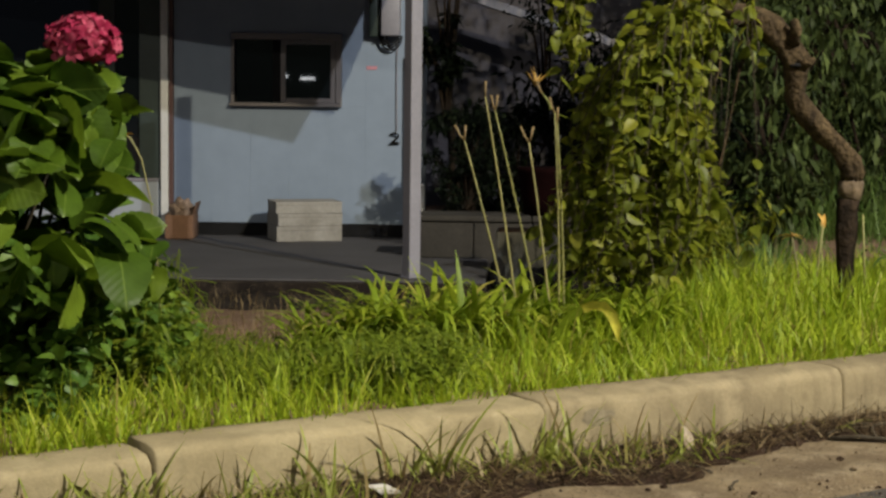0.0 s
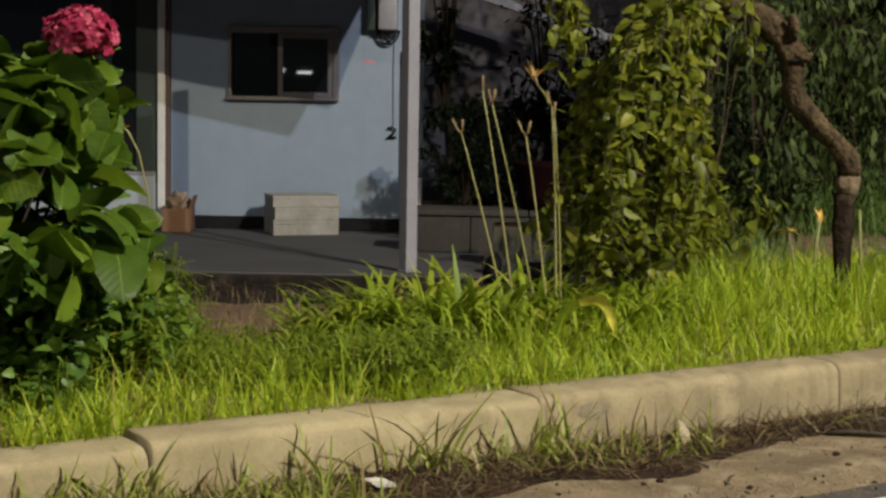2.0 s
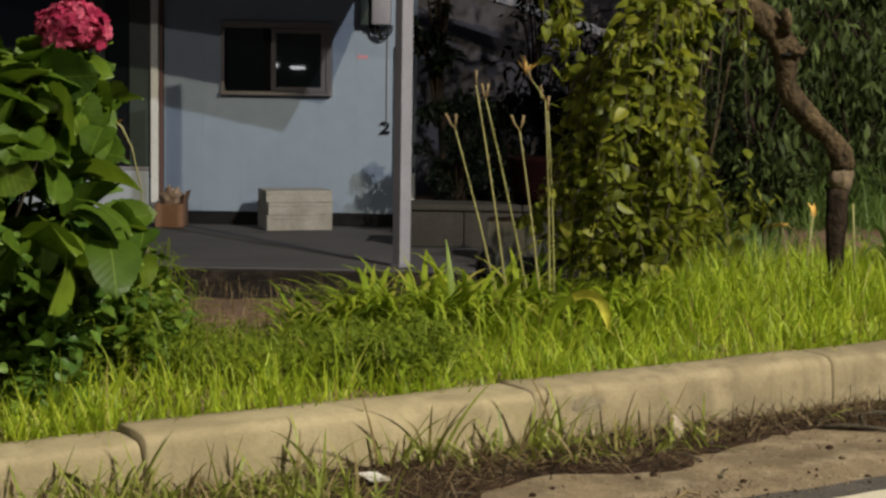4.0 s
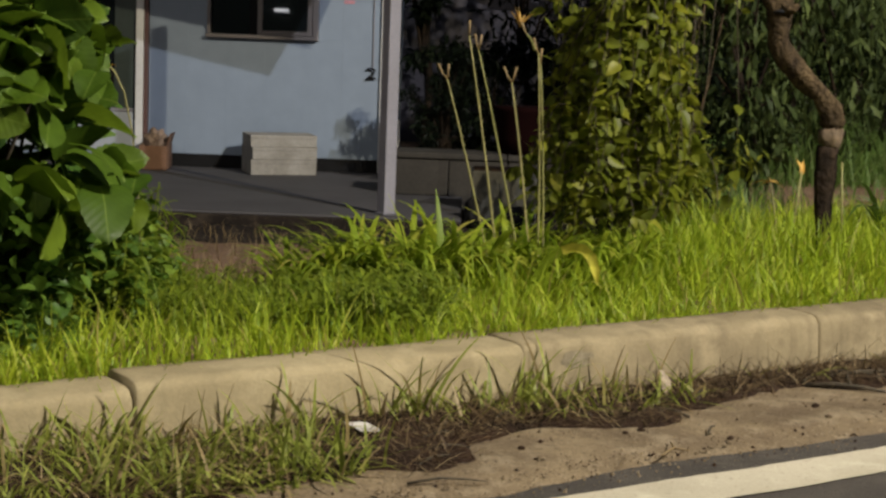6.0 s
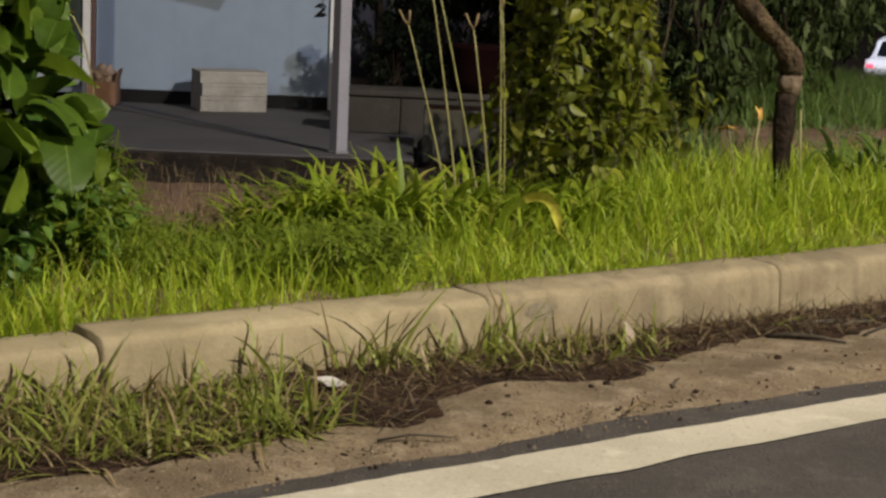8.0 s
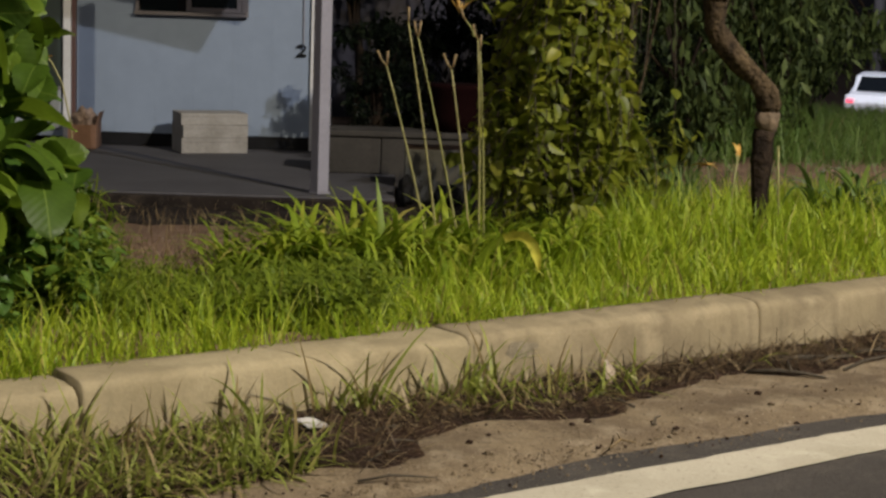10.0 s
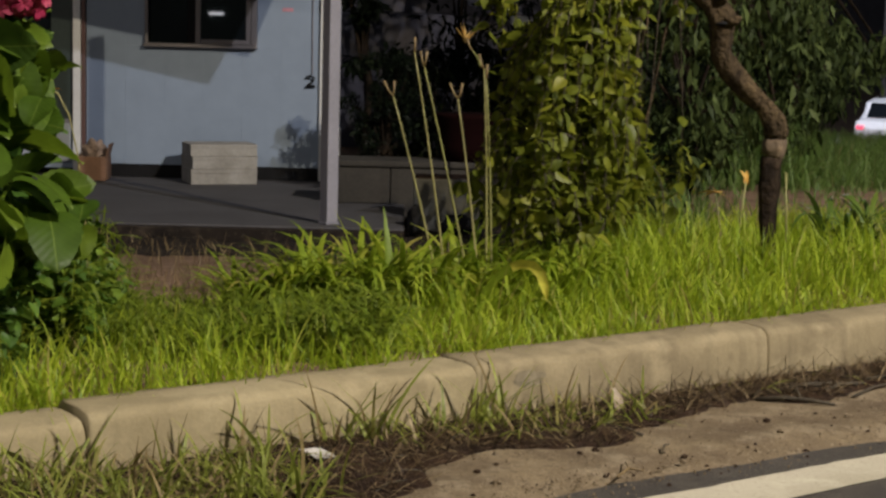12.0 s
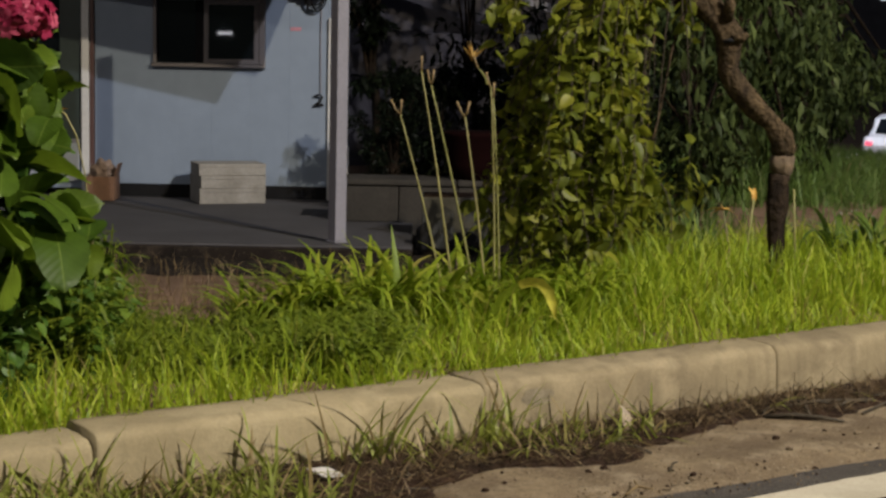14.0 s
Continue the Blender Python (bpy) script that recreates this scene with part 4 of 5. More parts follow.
# ---- daylilies ----
def strap_mesh(length, width, droop, seed, mat="lily"):
    r = random.Random(seed)
    g = Geo()
    n = 9
    ang, x, z = 0.12, 0.0, 0.0
    for i in range(n + 1):
        t = i / n
        w = width * 0.5 * (0.7 + 0.6 * t if t < 0.4 else (1 - ((t - 0.4) / 0.6) ** 2.2) * 0.94) if i < n else 0.0008
        for s in (-1, 0, 1):
            g.v.append((x - 0.25 * w * (1 - abs(s)), s * w, z))
        step = length / n
        x += math.sin(ang) * step
        z += math.cos(ang) * step
        ang += droop / n * (0.5 + 1.3 * t) + r.uniform(-0.05, 0.05)
    g.f = [(i * 3 + k, i * 3 + k + 1, i * 3 + k + 4, i * 3 + k + 3) for i in range(n) for k in range(2)]
    return g.mesh("leaf", M[mat])


STRAPS = [strap_mesh(0.34, 0.020, d, i) for i, d in enumerate((1.25, 1.7, 2.1, 2.5, 2.9, 1.9))]
UPRIGHT = strap_mesh(0.34, 0.024, 0.6, 7)

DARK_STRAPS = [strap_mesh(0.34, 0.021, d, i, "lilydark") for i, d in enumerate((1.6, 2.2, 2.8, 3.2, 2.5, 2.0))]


def lily_clump(x, y, n, spread, size, label, straps=STRAPS):
    c = empty("daylily_plant", (x, y, ground_z(x, y)), label, "plant", "daylilies on the verge")
    for i in range(n):
        a = rng.uniform(0, 2 * math.pi)
        q = spread * math.sqrt(rng.random())
        px, py = x + q * math.cos(a), y + q * math.sin(a) * 0.7
        m = Matrix.Translation((px, py, ground_z(px, py) - 0.01)) @ Matrix.Rotation(a + rng.normal(0, 0.9), 4, "Z") @ Matrix.Scale(size * rng.uniform(0.65, 1.1), 4)
        piece("leaf", straps[int(rng.integers(0, 6))], c, m)
    return c


clumps = [lily_clump(0.26, 5.92, 230, 0.21, 1.08, "daylily plant with arching strap leaves and seeded stalks"),
          lily_clump(0.00, 5.82, 240, 0.21, 1.06, "daylily plant with arching green strap leaves"),
          lily_clump(-0.20, 5.75, 150, 0.17, 0.92, "daylily plant with arching green strap leaves"),
          lily_clump(0.42, 5.70, 60, 0.15, 0.72, "daylily plant with arching green strap leaves"),
          lily_clump(-0.33, 5.80, 22, 0.08, 0.55, "low daylily plant in the grass"),
          lily_clump(0.56, 6.02, 110, 0.18, 1.0, "daylily plant with arching green strap leaves"),
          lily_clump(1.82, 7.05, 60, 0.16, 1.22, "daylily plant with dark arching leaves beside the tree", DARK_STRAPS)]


def scape(parent, base, top, fork, bloom):
    b, t = Vector(base), Vector(top)
    mid = b.lerp(t, 0.5) + Vector((0.012 * (1 if t.x < b.x else -1), 0, 0))
    pts = []
    for i in range(9):
        k = i / 8
        pts.append(tuple(b * (1 - k) ** 2 + mid * 2 * k * (1 - k) + t * k * k))
    g = Geo()
    g.tube(pts, [0.0042 - 0.0018 * i / 8 for i in range(9)], 7)
    ob = under(g.make("flower_stalk", M["scape"]), parent)
    d = (t - Vector(pts[-2])).normalized()
    g2 = Geo()
    for s in fork:
        e = t + d * 0.03 + Vector((s * 0.020, 0, 0.012))
        g2.tube([tuple(t - d * 0.004), tuple(t + d * 0.012 + Vector((s * 0.010, 0, 0))), tuple(e)], [0.0030, 0.0030, 0.0042], 6)
    stub = g2.make("stalk_tip", M["dry"])
    stub.parent = ob
    if bloom:
        for k in range(5):
            w = leaf_mesh("petal", 0.062, 0.020, M["spent"], 0.3, rng.uniform(0.0, 0.15), 0.02, 5)
            pt = new("petal", w)
            pt.parent = ob
            side = -1 if k % 2 else 1
            pt.matrix_basis = aim(t + Vector((-0.018, 0, 0.018)), math.pi / 2 + side * (0.9 + 0.2 * k), (1.45, 1.2, 1.35, 0.9, 1.05)[k], rng.uniform(-1, 1), rng.uniform(0.7, 1.05))
    return ob


c0 = clumps[0]
gz = 0.08
for base, top, fork, bloom in (((0.285, 5.95, gz), (0.115, 5.956, 0.745), (-1, 0.6), False), ((0.300, 5.95, gz), (0.176, 5.95, 0.875), (0.3,), False), ((0.375, 5.95, gz), (0.205, 5.95, 0.835), (0.8, -0.2), False), ((0.395, 5.95, gz), (0.308, 5.95, 0.742), (-1, 0.9), False), ((0.408, 5.95, gz), (0.384, 5.95, 0.83), (-0.7,), False), ((0.425, 5.95, gz), (0.392, 5.96, 0.80), (0.2,), False), ((0.372, 5.95, 0.835), (0.343, 5.94, 0.885), (0.4,), True)):
    scape(c0, base, top, fork, bloom)

# one long yellowing leaf that bows over
def ribbon(path, widths, material, tilt=0.35):
    g = Geo()
    pts = [Vector(p) for p in path]
    for i, p in enumerate(pts):
        d = (pts[min(i + 1, len(pts) - 1)] - pts[max(i - 1, 0)]).normalized()
        s = d.cross(Vector((0, 1, tilt))).normalized()
        w = widths[i] * 0.5
        g.v += [tuple(p - s * w), tuple(p + Vector((0, 0.004, 0))), tuple(p + s * w)]
    g.f = [(i * 3 + k, i * 3 + k + 1, i * 3 + k + 4, i * 3 + k + 3) for i in range(len(pts) - 1) for k in range(2)]
    return g.mesh("leaf", M[material])


piece("leaf", ribbon([(0.36, 5.64, 0.10), (0.385, 5.62, 0.19), (0.42, 5.60, 0.255), (0.46, 5.59, 0.285)], [0.018, 0.022, 0.024, 0.026], "lily"), clumps[3], Matrix())
piece("leaf", ribbon([(0.46, 5.588, 0.285), (0.49, 5.58, 0.297), (0.52, 5.57, 0.294), (0.542, 5.56, 0.272), (0.555, 5.56, 0.235), (0.563, 5.56, 0.195)], [0.026, 0.029, 0.031, 0.030, 0.024, 0.002], "yellowleaf"), clumps[3], Matrix())
# upright broad leaves at the clump's back
for dx, sz, az in ((0.045, 1.02, 3.0), (0.125, 1.04, 1.9), (-0.16, 0.85, 1.3)):
    piece("leaf", UPRIGHT, clumps[1], Matrix.Translation((dx, 5.83, ground_z(dx, 5.83))) @ Matrix.Rotation(az, 4, "Z") @ Matrix.Scale(sz, 4))

# drooping scape beside the hydrangea and a spent flower beside the tree
side = empty("daylily_plant", (-0.67, 5.25, ground_z(-0.67, 5.25)), "spent daylily stalk drooping beside the hydrangea bush", "plant", "daylilies on the verge")
g = Geo()
g.tube([(-0.655, 5.25, 0.08), (-0.668, 5.25, 0.40), (-0.690, 5.25, 0.60), (-0.712, 5.25, 0.70), (-0.740, 5.25, 0.755), (-0.765, 5.25, 0.772)], [0.0018, 0.0018, 0.002, 0.0025, 0.0028, 0.0032], 7)
under(g.make("flower_stalk", M["scape"]), side)
piece("petal", leaf_mesh("petal", 0.045, 0.016, M["orange"], 0.4, 0.3), side, aim((-0.735, 5.25, 0.768), math.pi, -0.05, 0.3))
side2 = empty("daylily_plant", (1.30, 6.75, ground_z(1.30, 6.75)), "daylily with an orange spent flower beside the tree", "plant", "daylilies on the verge")
g = Geo()
g.tube([(1.315, 6.75, 0.1), (1.320, 6.75, 0.30), (1.335, 6.75, 0.44)], [0.004, 0.0035, 0.004], 7)
under(g.make("flower_stalk", M["scape"]), side2)
for x, z, az, pi_, s in ((1.335, 0.43, 1.2, 1.35, 1.0), (1.332, 0.45, 2.0, 1.0, 0.8)):
    piece("petal", leaf_mesh("petal", 0.055, 0.018, M["orange"], 0.4, 0.2), side2, aim((x, 6.75, z), az, pi_, 0.2, s))
for k in range(5):
    piece("petal", leaf_mesh("petal", 0.06, 0.02, M["orange"], 0.3, 0.3), side2, aim((1.225, 6.72, 0.405), (0.1, 0.5, 2.7, 3.3, 1.5)[k], (-0.1, 0.2, 0.15, -0.1, 0.6)[k], 0.2 * k, (0.9, 0.8, 1, 0.8, 0.6)[k]))
g = Geo()
g.tube([(1.27, 6.75, 0.1), (1.25, 6.73, 0.28), (1.225, 6.72, 0.40)], 0.0035, 7)
under(g.make("flower_stalk", M["scape"]), side2)


# ---- hydrangea ----
def hydrangea():
    bx, by = -0.98, 4.95
    bz = ground_z(bx, by)
    h = empty("hydrangea_bush", (bx, by, bz), "lush green hydrangea bush with one pink flower head", "bush")
    big = [leaf_mesh("leaf", 0.14, w, M["hydleaf"], f, c, wv, 14, 0.72, 0.03) for w, f, c, wv in ((0.116, 0.22, 0.22, 0.014), (0.124, 0.16, 0.35, 0.020), (0.108, 0.30, 0.12, 0.018), (0.120, 0.12, 0.45, 0.014))]
    stems = []
    for i in range(16):
        tx = bx + rng.uniform(-0.28, 0.20)
        ty = by + rng.uniform(-0.28, 0.25)
        top = Vector((tx, ty, rng.uniform(0.45, 0.84)))
        base = Vector((bx + rng.uniform(-0.08, 0.08), by + rng.uniform(-0.08, 0.08), bz - 0.02))
        stems.append((base, top))
    stems.append((Vector((bx, by, bz)), Vector((-0.79, 4.88, 0.98))))
    for base, top in stems:
        g = Geo()
        mid = base.lerp(top, 0.5) + Vector((0, 0, 0.08))
        g.tube([tuple(base), tuple(base.lerp(mid, 0.6)), tuple(mid), tuple(mid.lerp(top, 0.6)), tuple(top)], [0.007, 0.006, 0.005, 0.0045, 0.004], 6)
        under(g.make("stem", M["twig"]), h)
    # leaves on the lit outside of the bush
    made = 0
    tries = 0
    while made < 330 and tries < 9000:
        tries += 1
        a, t = rng.uniform(0, 2 * math.pi), rng.random()
        z = 0.44 + 0.50 * t
        reach = ramp(z, ((0.3, 0.22), (0.45, 0.36), (0.6, 0.36), (0.75, 0.30), (0.88, 0.20), (0.95, 0.10)))
        q = reach * rng.uniform(0.55, 1.0)
        px, py = bx + 0.02 + q * math.cos(a), by - 0.06 + q * math.sin(a)
        if py > by + 0.12:
            continue
        az = a + rng.normal(0, 0.85)
        size = rng.uniform(0.6, 1.25)
        if 0.56 < z < 0.68 and px > -0.87:
            continue
        edge = ramp(z, ((0.35, -0.60), (0.5, -0.565), (0.65, -0.585), (0.75, -0.655), (0.95, -0.69)))
        if px + math.cos(az) * 0.13 * size > edge:
            continue
        pit = rng.normal(-0.25 if z < 0.7 else 0.0, 0.55)
        piece("leaf", big[made % 4], h, aim((px, py, z), az, pit, rng.normal(0, 0.75), size))
        made += 1
    # shaded inner leaves
    inner = Geo()
    for _ in range(260):
        z = rng.uniform(0.30, 0.86)
        a = rng.uniform(0, 2 * math.pi)
        q = rng.uniform(0, 0.26) * ramp(z, ((0.3, 0.9), (0.6, 1.0), (0.9, 0.5)))
        stamp(inner, big[int(rng.integers(0, 4))], aim((bx - 0.02 + q * math.cos(a), by + 0.02 + q * math.sin(a) * 0.8, z), a + rng.normal(0, 0.6), rng.normal(-0.1, 0.4), rng.normal(0, 0.4), rng.uniform(0.5, 0.85)))
    inn = inner.make("inner_foliage", M["ivy"])
    inn["kind"] = "stuff"
    under(inn, h)
    # chosen leaves that frame the silhouette
    for px, py, pz, az, pit, s in ((-0.80, 4.72, 0.885, -0.3, -0.6, 0.9), (-0.745, 4.78, 0.665, 0.1, -0.1, 1.15), (-0.745, 4.74, 0.575, -0.1, -0.25, 1.05), (-0.72, 4.70, 0.60, -0.2, -0.1, 1.0), (-0.84, 4.72, 0.89, 0.0, 0.1, 0.95), (-0.90, 4.70, 0.91, 0.6, 0.15, 1.0), (-0.97, 4.68, 0.90, 0.4, 0.1, 1.1), (-1.0, 4.70, 0.96, 2.6, 0.5, 0.8), (-1.02, 4.68, 0.945, 0.3, 0.25, 1.0), (-1.06, 4.70, 0.90, 0.0, 0.1, 1.2), (-0.92, 4.68, 0.84, -0.4, 0.0, 1.2), (-0.86, 4.68, 0.72, -0.5, -0.1, 1.2), (-0.98, 4.66, 0.66, -0.9, -0.2, 1.2)):
        piece("leaf", big[int(rng.integers(0, 4))], h, aim((px, py, pz), az, pit, rng.normal(0, 0.2), s))
    # flower head: many four-petalled florets on a dome
    head = Vector((-0.776, 4.88, 0.998))
    core = Geo()
    bm = bmesh.new()
    bmesh.ops.create_icosphere(bm, subdivisions=3, radius=0.048)
    core.add([tuple(v.co * (1 + 0.1 * noise.noise(v.co * 40))) for v in bm.verts], [tuple(v.index for v in f.verts) for f in bm.faces])
    bm.free()
    fh = core.make("flower_head", M["petal"], None, "pink mophead flower")
    under(fh, h)
    fh.matrix_basis = Matrix.Translation(head)
    fg = Geo()
    for k in range(4):
        a0 = k * math.pi / 2
        c, s = math.cos(a0), math.sin(a0)
        for i, (x, w, z) in enumerate(((0.001, 0.003, 0.0), (0.008, 0.008, 0.002), (0.016, 0.0095, 0.002), (0.0215, 0.006, -0.001))):
            for sg in (-1, 0, 1):
                yy = sg * w
                fg.v.append((x * c - yy * s, x * s + yy * c, z + 0.0015 * abs(sg) - (0.001 if sg == 0 else 0)))
        o = k * 12
        fg.f += [(o + i * 3 + j, o + i * 3 + j + 1, o + i * 3 + j + 4, o + i * 3 + j + 3) for i in range(3) for j in range(2)]
    fm = fg.mesh("floret", M["petal"])
    for i in range(110):
        zz = 1 - 1.5 * (i + 0.5) / 110
        a = i * 2.39996
        rr = math.sqrt(max(0, 1 - zz * zz))
        nrm = Vector((rr * math.cos(a), rr * math.sin(a), zz))
        pos = head + Vector((nrm.x * 0.072, nrm.y * 0.072, nrm.z * 0.054)) * rng.uniform(0.84, 1.10)
        q = (nrm + Vector(rng.normal(0, 0.38, 3))).to_track_quat("Z", "Y").to_matrix().to_4x4()
        ob = new("floret", fm)
        ob.parent = fh
        ob.matrix_parent_inverse = Matrix.Translation(head).inverted()
        ob.matrix_basis = Matrix.Translation(pos) @ q @ Matrix.Rotation(rng.uniform(0, 3), 4, "Z") @ Matrix.Scale(rng.uniform(1.0, 1.5), 4)
    return h


hydrangea()


def undergrowth(name, label, region, n, size, mat):
    """Small broad leaves in a low tangle."""
    lm = [leaf_mesh("leaf", size, size * w, M[mat], 0.3, c, 0, 4) for w, c in ((0.75, 0.3), (0.6, 0.5), (0.85, 0.2))]
    g = Geo()
    for _ in range(n):
        x, y, z = region()
        stamp(g, lm[int(rng.integers(0, 3))], aim((x, y, z), rng.uniform(0, 6.28), rng.normal(-0.1, 0.5), rng.normal(0, 0.5), rng.uniform(0.6, 1.2)))
    return tagged(g.make(name, M[mat]), label, "undergrowth", kind="stuff")


def ivy_region():
    x = -1.25 + 0.52 * rng.random() ** 0.8
    y = rng.uniform(4.55, 5.2)
    top = 0.50 - 0.35 * smooth(-0.9, -0.50, x)
    z0 = ground_z(x, y)
    return x, y, z0 + (top - z0 + 0.05) * rng.random()


undergrowth("ivy_tangle", "dark tangle of small green leaves under the hydrangea bush", ivy_region, 1900, 0.047, "ivy")


def leafy_weeds():
    x = -0.97 + 0.37 * rng.random()
    y = rng.uniform(4.95, 5.55)
    top = ramp(x, ((-0.95, 0.46), (-0.72, 0.42), (-0.60, 0.24)))
    z0 = ground_z(x, y)
    return x, y, z0 + (top - z0) * rng.random() ** 0.8


undergrowth("leafy_weeds", "tangle of mid-green leafy weeds beside the hydrangea bush", leafy_weeds, 1500, 0.042, "weedleaf")


def weed_patch():
    """Upright feathery weeds on the darker side of the verge."""
    g = Geo()
    lm = leaf_mesh("leaf", 0.100, 0.017, M["weed"], 0.2, 0.5, 0, 4)
    for i in range(1050):
        x = -0.92 + 0.62 * rng.random() ** 1.6 if i < 480 else rng.uniform(-0.66, 0.12)
        y = rng.uniform(4.95, 5.8) if x < -0.35 else rng.uniform(5.0, 5.6)
        z = ground_z(x, y)
        hgt = rng.uniform(0.08, 0.23) * ramp(x, ((-0.70, 1.55), (-0.60, 0.50), (-0.34, 0.45), (-0.26, 0.7)))
        size = ramp(x, ((-0.68, 1.0), (-0.60, 0.6), (-0.34, 0.6), (-0.26, 0.9)))
        lean = Vector((rng.normal(0, 0.04), rng.normal(0, 0.04), hgt))
        b = Vector((x, y, z))
        g.tube([tuple(b), tuple(b + lean * 0.5), tuple(b + lean)], [0.0022, 0.0018, 0.0012], 4, False)
        for k in range(7):
            t = 0.15 + 0.13 * k
            stamp(g, lm, aim(b + lean * t, rng.uniform(0, 6.28), rng.normal(0.3, 0.4), 0, size * rng.uniform(0.6, 1.2) * (1.2 - 0.5 * t)))
    return tagged(g.make("weed_patch", M["weed"]), "dark green leafy weeds in the verge grass", "weeds", kind="stuff")


weed_patch()


# ---- small bent tree with drooping twigs ----
def bent_tree():
    base = Vector((1.385, 6.50, ground_z(1.385, 6.5) - 0.03))
    t = empty("bent_tree", base, "small tree with a crooked brown trunk and drooping leafy twigs", "tree")
    lower = [(1.385, 6.5, base.z), (1.372, 6.5, 0.22), (1.362, 6.5, 0.34), (1.360, 6.5, 0.45), (1.364, 6.5, 0.52), (1.367, 6.5, 0.548)]
    upper = [(1.377, 6.5, 0.606), (1.378, 6.5, 0.625), (1.370, 6.5, 0.668), (1.335, 6.5, 0.715), (1.280, 6.5, 0.765), (1.218, 6.5, 0.825), (1.188, 6.5, 0.885), (1.184, 6.5, 0.945), (1.184, 6.5, 0.995), (1.152, 6.5, 1.050), (1.105, 6.5, 1.098), (1.055, 6.5, 1.128), (1.00, 6.48, 1.145), (0.95, 6.46, 1.16), (0.82, 6.45, 1.20), (0.70, 6.43, 1.22)]
    g = Geo()
    g.tube(lower, [0.024, 0.021, 0.027, 0.033, 0.035, 0.032], 18, True, 0.5)
    under(g.make("trunk_foot", M["barkdark"], None, "blackened lower trunk"), t)
    g = Geo()
    g.tube(upper, [0.032, 0.042, 0.038, 0.031, 0.036, 0.039, 0.035, 0.038, 0.046, 0.043, 0.045, 0.041, 0.036, 0.024, 0.014, 0.010], 22, True, 0.34)
    under(g.make("trunk", M["bark"]), t)
    g = Geo()
    g.tube([(1.165, 6.47, 1.05), (1.172, 6.45, 1.10), (1.165, 6.44, 1.125)], [0.022, 0.018, 0.014], 10, True, 0.4)
    under(g.make("limb_stub", M["bark"]), t)
    g = Geo()
    g.tube([(1.367, 6.5, 0.546), (1.370, 6.5, 0.556), (1.376, 6.5, 0.580), (1.377, 6.5, 0.600), (1.376, 6.5, 0.616)], [0.029, 0.036, 0.040, 0.037, 0.028], 20, True, 0.5)
    under(g.make("graft_collar", M["knob"], None, "pale bare collar between dark foot and trunk"), t)
    g = Geo()
    g.tube([(1.190, 6.47, 0.985), (1.222, 6.455, 0.992), (1.236, 6.450, 1.004)], [0.022, 0.014, 0.006], 12, True, 0.4)
    under(g.make("knot", M["bark"]), t)
    g = Geo()
    g.tube([(1.156, 6.456, 0.978), (1.180, 6.452, 0.982), (1.208, 6.458, 0.977)], [0.004, 0.007, 0.003], 8)
    under(g.make("bark_slit", M["black"], None, "dark slit in the bark"), t)
    g = Geo()
    g.tube([(1.432, 6.47, ground_z(1.43, 6.47)), (1.420, 6.47, 0.35), (1.412, 6.47, 0.50)], [0.0045, 0.004, 0.0035], 7)
    under(g.make("support_stick", M["scape"], None, "thin pale stick beside the trunk"), t)
    # twigs arch over from the leaning top and hang down
    leaf = [leaf_mesh("leaf", 0.060, w, M["treeleaf"], f, c, 0.012, 7, 1.1) for w, f, c in ((0.037, 0.35, 0.25), (0.042, 0.2, 0.5), (0.033, 0.5, 0.1), (0.040, -0.25, 0.35))]
    leaf2 = [leaf_mesh("leaf", 0.058, w, M["treefol"], f, c, 0.0, 4, 1.1) for w, f, c in ((0.036, 0.35, 0.25), (0.041, 0.2, 0.5), (0.037, -0.2, 0.3))]
    # side limbs that carry the crown
    for pts, r in (([(1.04, 6.48, 1.135), (0.90, 6.40, 1.10), (0.78, 6.34, 1.03), (0.68, 6.30, 0.92)], 0.010),
                   ([(0.95, 6.46, 1.16), (0.84, 6.52, 1.12), (0.70, 6.55, 1.04), (0.60, 6.55, 0.90)], 0.009),
                   ([(1.05, 6.49, 1.12), (1.00, 6.52, 0.95), (0.96, 6.50, 0.72), (0.90, 6.46, 0.50)], 0.006),
                   ([(0.92, 6.46, 1.14), (0.93, 6.44, 0.98), (0.88, 6.42, 0.80), (0.80, 6.40, 0.62)], 0.006)):
        g = Geo()
        g.tube(pts, [r, r * 0.85, r * 0.65, r * 0.3], 8, True, 0.3)
        under(g.make("limb", M["bark"]), t)
    rest = Geo()
    singles = 0
    for i in range(315):
        kind = rng.random()
        leafy_to = 2.0
        if kind < 0.50:
            x = 0.56 + 0.33 * rng.random() ** 1.15
            start = Vector((x, 6.36 + rng.normal(0, 0.13), ramp(x, ((0.56, 0.90), (0.66, 1.02), (0.78, 1.12), (0.95, 1.15))) + rng.normal(0, 0.035)))
            low = ramp(x, ((0.48, 0.34), (0.60, 0.32), (0.95, 0.38)))
            drop = (start.z - low) * rng.uniform(0.25, 1.0)
            out = Vector((rng.uniform(-0.13, 0.05), rng.uniform(-0.20, 0.14), 0))
        elif kind < 0.57:
            start = Vector((rng.uniform(0.42, 0.50), 6.42 + rng.normal(0, 0.05), rng.uniform(1.22, 1.36)))
            drop = rng.uniform(0.15, 0.38)
            out = Vector((rng.uniform(-0.03, 0.02), rng.normal(0, 0.04), 0))
        elif kind < 0.655:
            start = Vector((rng.uniform(0.66, 1.10), 6.45 + rng.normal(0, 0.07), rng.uniform(1.11, 1.24)))
            drop = rng.uniform(0.06, 0.20)
            out = Vector((rng.uniform(-0.12, 0.05), rng.uniform(-0.15, 0.08), 0))
        elif kind < 0.675:
            start = Vector((rng.uniform(0.88, 1.04), 6.48 + rng.normal(0, 0.08), 1.12))
